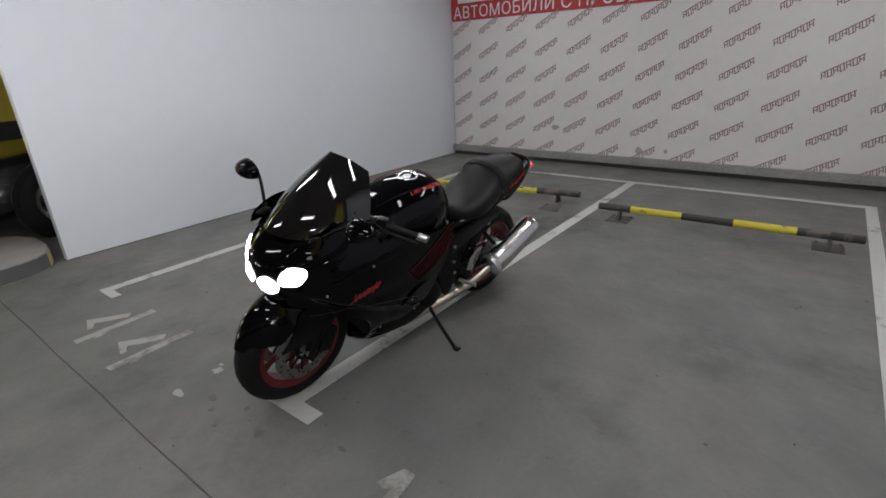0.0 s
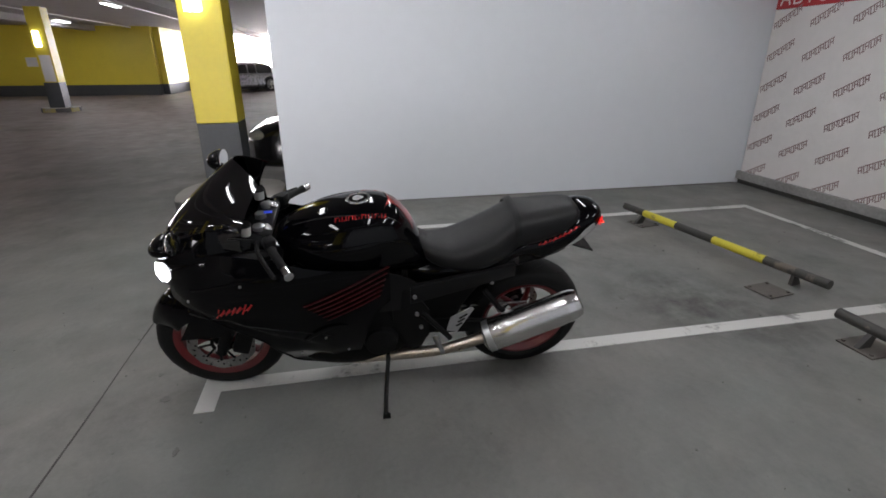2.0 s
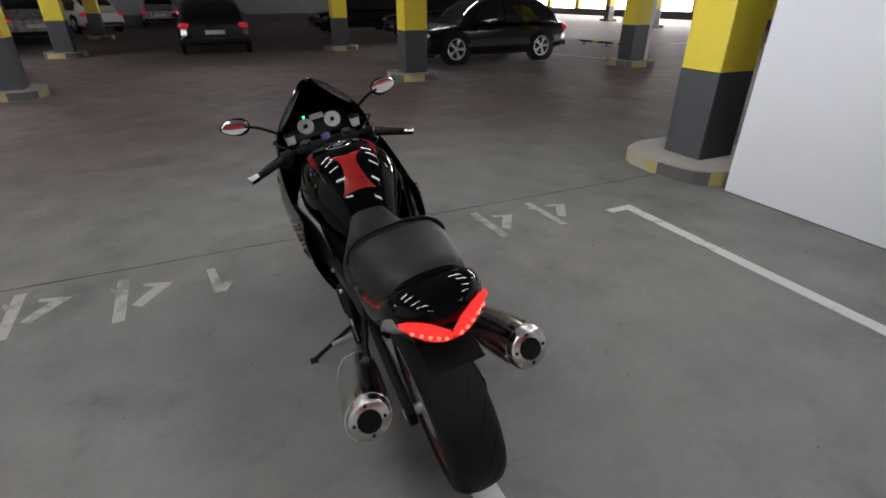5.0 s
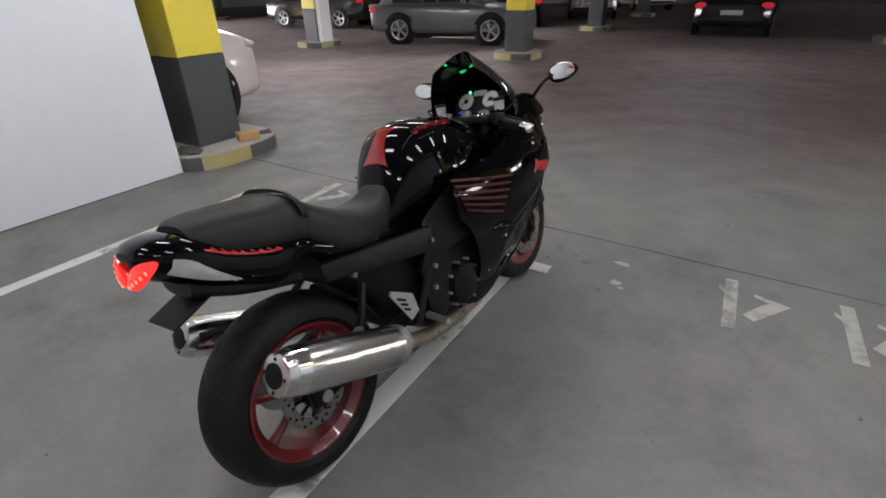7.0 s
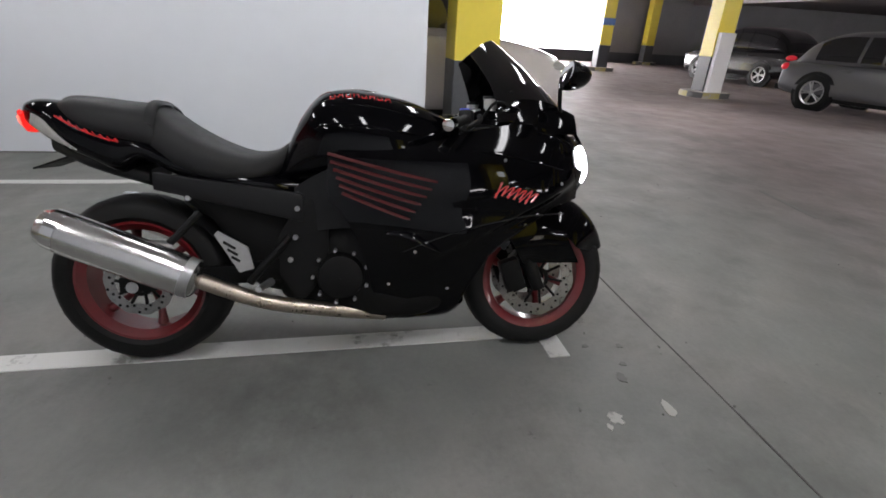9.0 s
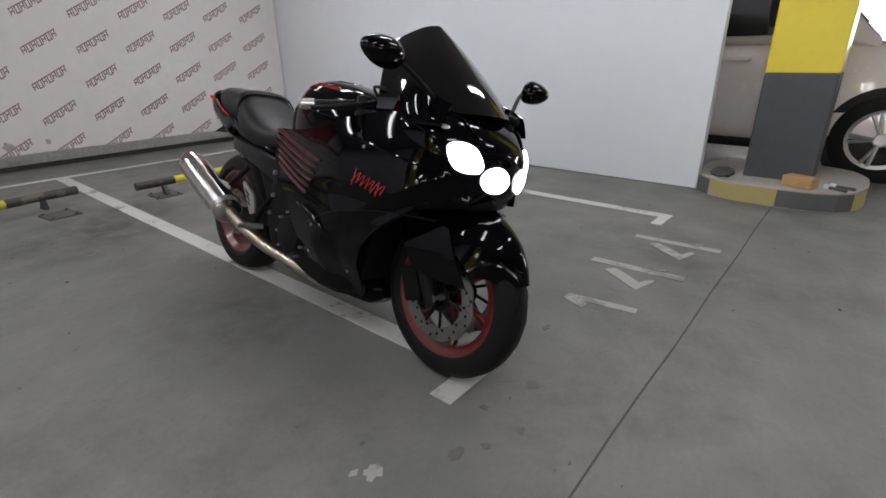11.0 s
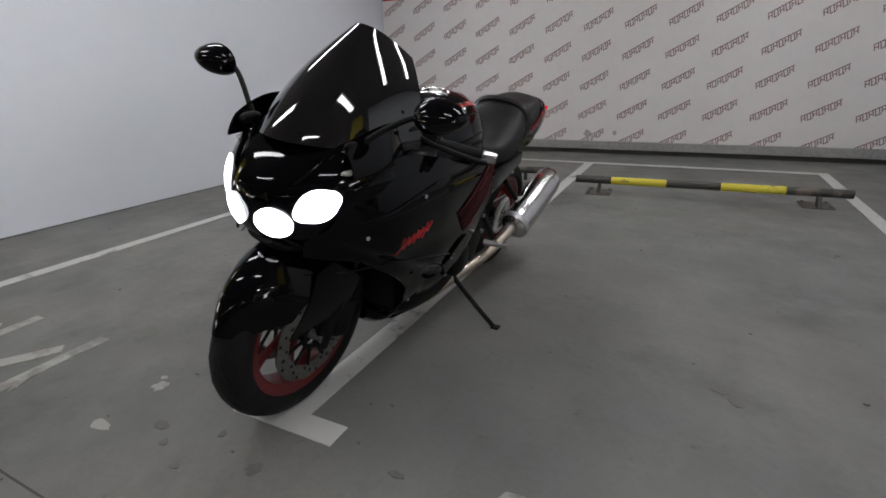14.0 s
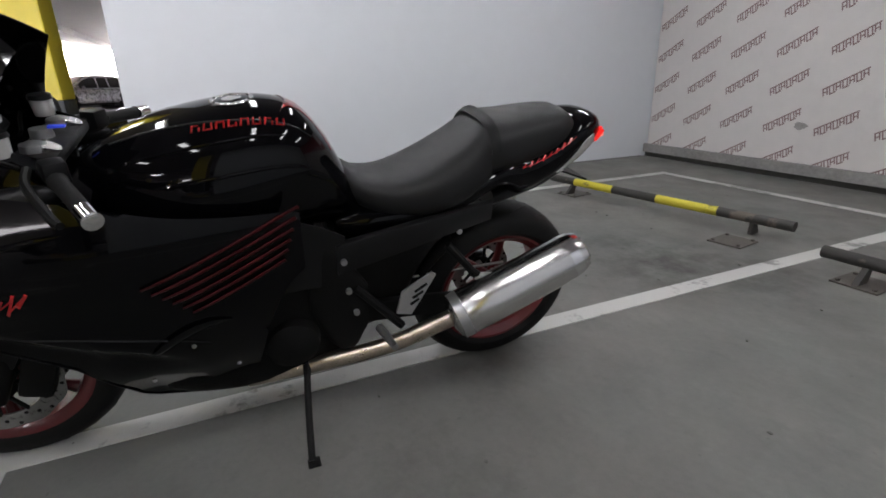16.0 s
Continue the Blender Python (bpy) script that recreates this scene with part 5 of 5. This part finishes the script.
for s in (-1, 1):
    bm = bmesh.new()
    for k in range(8):
        y = 1.57 + 0.023 * k
        h = (4, 5, 4, 5, 4, 4, 5, 4)[k]
        p = lambda da, dy: on_hull(TAIL, y + dy, (24 + da) if s > 0 else 180 - (24 + da), 0.0)
        sweep([p(-h, -0.007), p(h, 0.007)], 0.0042, 6, bm, 0.5)
        sweep([p(-h * 0.8, -0.004), p(-h * 0.5, 0.022)], 0.0036, 6, bm, 0.5)
    tagged(part("tail_decal", bm, DECAL, tail, "red block decal on the tail's side"), kind="stuff")

    def lamp(u, v, s=s):
        """One wing of the tail lamp, rising outwards."""
        x = s * (0.002 + 0.11 * u)
        y = 1.897 - 2.9 * x * x
        z = 0.845 + 0.052 * u + (0.005 + 0.022 * math.sin(math.pi * (0.12 + 0.83 * u))) * (v - 0.5) * 2
        return (x, y + 0.018 * (0.5 - abs(v - 0.5)), z)

    wing = part("tail_lamp", shell((lambda u, v, f=lamp: f(u, v)) if s < 0 else (lambda u, v, f=lamp: f(u, 1 - v)), 14, 8, 0.012), TAIL_ON, bike, "lit red tail lamp")
    for k in range(5):
        q = Vector(lamp(0.15 + 0.16 * k, 0.35)) + Vector((0, 0.002, 0))
        part("led", blob(q, (0.0055, 0.003, 0.0055), seg=10), TAIL_LED, wing, "bright red diode")
    def signal(u, v, s=s):
        a = -7 - 15 * u + 32 * (1 - 0.5 * u) * math.sin(math.pi * (0.25 + 0.75 * u)) ** 0.6 * ((v if s < 0 else 1 - v) - 0.5)
        return on_hull(TAIL, 1.845 - 0.13 * u - 0.02 * (1 - v if s > 0 else v), a if s > 0 else 180 - a, 0.007)

    part("turn_signal", shell(signal, 14, 6, 0.004), SIGNAL, bike, "grey clear turn signal lens")
part("tail_underside", hull([(1.5, 0.1, 0.655, 0.72, 3, 0), (1.68, 0.1, 0.71, 0.78, 3, 0), (1.8, 0.08, 0.765, 0.84, 3, 0)], 8, 20), SATIN, bike, "black undertray")
flap = box(-0.075, -0.07, -0.003, 0.075, 0.06, 0.003, 0.002)
bmesh.ops.transform(flap, matrix=pose(0, 1.815, 0.735, -20), verts=flap.verts)
part("mud_flap", flap, MATT, bike, "black number plate bracket", smooth=False)


# ---- parked cars, seen far off or behind the partitions ----
def car(label, m, paint, length=4.6, width=1.86, height=1.66, boot=0.2, plate=True):
    """A car along y, nose towards -y."""
    g = thing("car", label, "car", m)
    L, W, H = length / 2, width / 2, height
    belt = H * 0.6
    body = hull([(-L, W * 0.7, 0.34, belt * 0.72, 5, -0.02), (-L + 0.12, W * 0.92, 0.24, belt * 0.82, 5, -0.03), (-L + 0.6, W, 0.22, belt * 0.93, 6, -0.04), (-L + 1.35, W, 0.22, belt, 6, -0.05),
                 (0, W, 0.22, belt + 0.02, 6, -0.05), (L - 0.7, W, 0.24, belt + 0.03, 6, -0.05), (L - 0.12, W * 0.94, 0.3, belt, 5, -0.04), (L, W * 0.78, 0.4, belt * 0.9, 5, -0.02)], 40, 36)
    b = part("body", body, paint, g, "painted car body")
    cabin = [(-L + 1.1, W * 0.84, belt - 0.1, belt + 0.005, 4, -0.08), (-L + 1.55, W * 0.9, belt - 0.1, belt + (H - belt) * 0.58, 4.5, -0.1), (-L + 2.0, W * 0.9, belt - 0.1, H - 0.04, 5, -0.13),
             (0.2, W * 0.9, belt - 0.1, H, 5, -0.13), (L - 0.8 - boot, W * 0.88, belt - 0.1, H - 0.06, 5, -0.13), (L - 0.3 - boot, W * 0.86, belt - 0.1, belt + (H - belt) * 0.55, 4.5, -0.1), (L - 0.05 - boot, W * 0.82, belt - 0.1, belt, 4, -0.06)]
    part("cabin", hull(cabin, 36, 40), paint, g, "painted cabin and roof")

    def side_x(y, z):
        w, lo, hi, n, k = spline(cabin, y)
        zz = max(-0.98, min(0.98, (z - (lo + hi) / 2) / ((hi - lo) / 2)))
        return w * (1 - abs(zz) ** n) ** (1 / n) * (1 + k * zz)

    def side_pane(s, y0, y1):
        def fn(u, v):
            y, f = y0 + (y1 - y0) * u, (v if s > 0 else 1 - v)
            top = min(H - 0.13, spline(cabin, y)[2] - 0.1)
            z = belt + 0.035 + max(0.0, top - belt - 0.035) * f
            return (s * (side_x(y, z) + 0.008), y, z)
        return fn

    def cross_pane(y0, y1, half):
        return lambda u, v: on_hull(cabin, y0 + (y1 - y0) * u, 90 + half * (2 * v - 1) * (-1 if y0 < 0 else 1), 0.008)

    for s in (-1, 1):
        for y0, y1 in ((-L + 1.5, -L + 2.28), (-L + 2.34, 0.55), (0.62, L - 0.52 - boot)):
            part("side_window", shell(side_pane(s, y0, y1), 8, 6, 0.004), GLASS_DARK, g, "dark tinted side window")
    part("windscreen", shell(cross_pane(-L + 1.22, -L + 1.9, 47), 8, 12, 0.004), GLASS_DARK, g, "dark windscreen")
    part("rear_window", shell(cross_pane(L - 0.68 - boot, L - 0.2 - boot, 45), 8, 12, 0.004), GLASS_DARK, g, "dark rear window")
    for s in (-1, 1):
        part("door_mirror", blob((s * (W + 0.08), -L + 1.6, belt + 0.06), (0.1, 0.07, 0.07), seg=14), paint, g, "door mirror")
        for y in (-0.25, 0.75):
            part("door_handle", box(s * W * 0.985 - 0.02, y - 0.1, belt * 0.86 - 0.015, s * W * 0.985 + 0.03, y + 0.1, belt * 0.86 + 0.015, 0.008), paint, g, "door handle")
        part("sill", box(s * W * 0.9 - 0.06, -L + 1.1, 0.2, s * W * 0.9 + 0.06, L - 1.1, 0.32, 0.03), SATIN, g, "black plastic sill")
        part("head_lamp", blob((s * W * 0.74, -L + 0.2, belt * 0.72), (0.2, 0.17, 0.075), rot("Z", s * -22)), LENS, g, "clear headlamp")
        part("tail_lamp", blob((s * W * 0.82, L - 0.1, belt * 0.86), (0.17, 0.1, 0.085), rot("Z", s * -20)), RED_LENS, g, "red tail lamp")
        for y in (-L + 0.92, L - 0.92):
            r = 0.36
            part("wheel_arch", lathe([(s * W * 0.9, 0.001), (s * W * 0.9, r + 0.07), (s * (W + 0.012), r + 0.07), (s * (W + 0.012), 0.001)], (0, y, r), 30), SATIN, g, "dark wheel arch")
            tyre = part("wheel", lathe([(s * (W - 0.1), 0.22), (s * (W - 0.1), r - 0.02), (s * (W - 0.08), r), (s * (W + 0.02), r), (s * (W + 0.035), r - 0.03), (s * (W + 0.03), 0.25), (s * (W + 0.02), 0.24)], (0, y, r), 36), RUBBER, g, "black tyre")
            rim = bmesh.new()
            lathe([(s * (W + 0.022), 0.215), (s * (W + 0.034), 0.245), (s * (W + 0.016), 0.248), (s * (W + 0.014), 0.215)], (0, y, r), 30, "x", rim)
            lathe([(s * (W + 0.014), 0.001), (s * (W + 0.014), 0.06), (s * (W + 0.034), 0.05), (s * (W + 0.034), 0.001)], (0, y, r), 16, "x", rim)
            for k in range(5):
                for dk in (-0.13, 0.13):
                    a = 2 * math.pi * k / 5
                    sweep([(s * (W + 0.022), y + 0.04 * math.cos(a), r + 0.04 * math.sin(a)), (s * (W + 0.024), y + 0.225 * math.cos(a + dk), r + 0.225 * math.sin(a + dk))], 0.017, 6, rim)
            part("rim", rim, ALLOY, tyre, "spoked alloy rim")
    part("grille", box(-W * 0.45, -L - 0.012, belt * 0.5, W * 0.45, -L + 0.08, belt * 0.7, 0.02), SATIN, g, "dark grille")
    if plate:
        part("plate_blank", box(-0.26, L - 0.02, belt * 0.62, 0.26, L + 0.02, belt * 0.62 + 0.11, 0.006), PLATE, g, "plain number plate", smooth=False)
    part("rear_bumper", box(-W * 0.85, L - 0.1, 0.34, W * 0.85, L + 0.03, 0.46, 0.03), SATIN, g, "black plastic bumper")
    return g


car("white crossover car parked behind the partition", pose(5.27, 0.42, 0), CAR_WHITE, 4.7, 1.9, 1.95)
car("black car parked behind the partition", pose(-5.22, 1.8, 0), CAR_BLACK, 4.5, 1.82, 1.5)
car("grey crossover car parked beside a column", pose(6.6, -10.25, 0, 0, 0, -76), CAR_GREY, 4.3, 1.85, 1.62)
car("black off-road car with alloy wheels, parked far off", pose(14.2, -13.1, 0, 0, 0, 98), CAR_BLACK, 4.4, 1.85, 1.8)
car("dark blue-black hatchback car parked behind a column", pose(-6.35, -9.8, 0, 0, 0, 92), CAR_BLACK, 4.4, 1.84, 1.54)
car("black estate car seen from its tail", pose(0.15, -15.9, 0), CAR_BLACK, 4.7, 1.86, 1.5, 0.1)
car("black car parked in a far row", pose(7.6, -16.4, 0, 0, 0, 24), CAR_BLACK, 4.4, 1.82, 1.6)
car("pale silver car parked in a far row", pose(6.2, -21.2, 0, 0, 0, 20), CAR_SILVER, 4.5, 1.82, 1.5)
car("pale silver car parked in a far row", pose(10.4, -18.4, 0, 0, 0, 20), CAR_SILVER, 4.5, 1.82, 1.5)
car("white car parked in a far row", pose(5.4, -27.5, 0, 0, 0, 30), CAR_WHITE, 4.5, 1.82, 1.5)
car("black car parked in a far row", pose(-6.6, -22.6, 0, 0, 0, 90), CAR_BLACK, 4.6, 1.86, 1.6)
car("dark brown car parked in a far row", pose(-8.6, -17.5, 0, 0, 0, 60), CAR_BROWN, 4.6, 1.86, 1.6)
car("silver car parked at the end of the aisle", pose(2.2, -31.5, 0), CAR_SILVER, 4.5, 1.82, 1.5)
car("silver car standing at the daylight opening", pose(-28.0, -4.6, 0, 0, 0, 40), CAR_SILVER, 4.5, 1.8, 1.55)
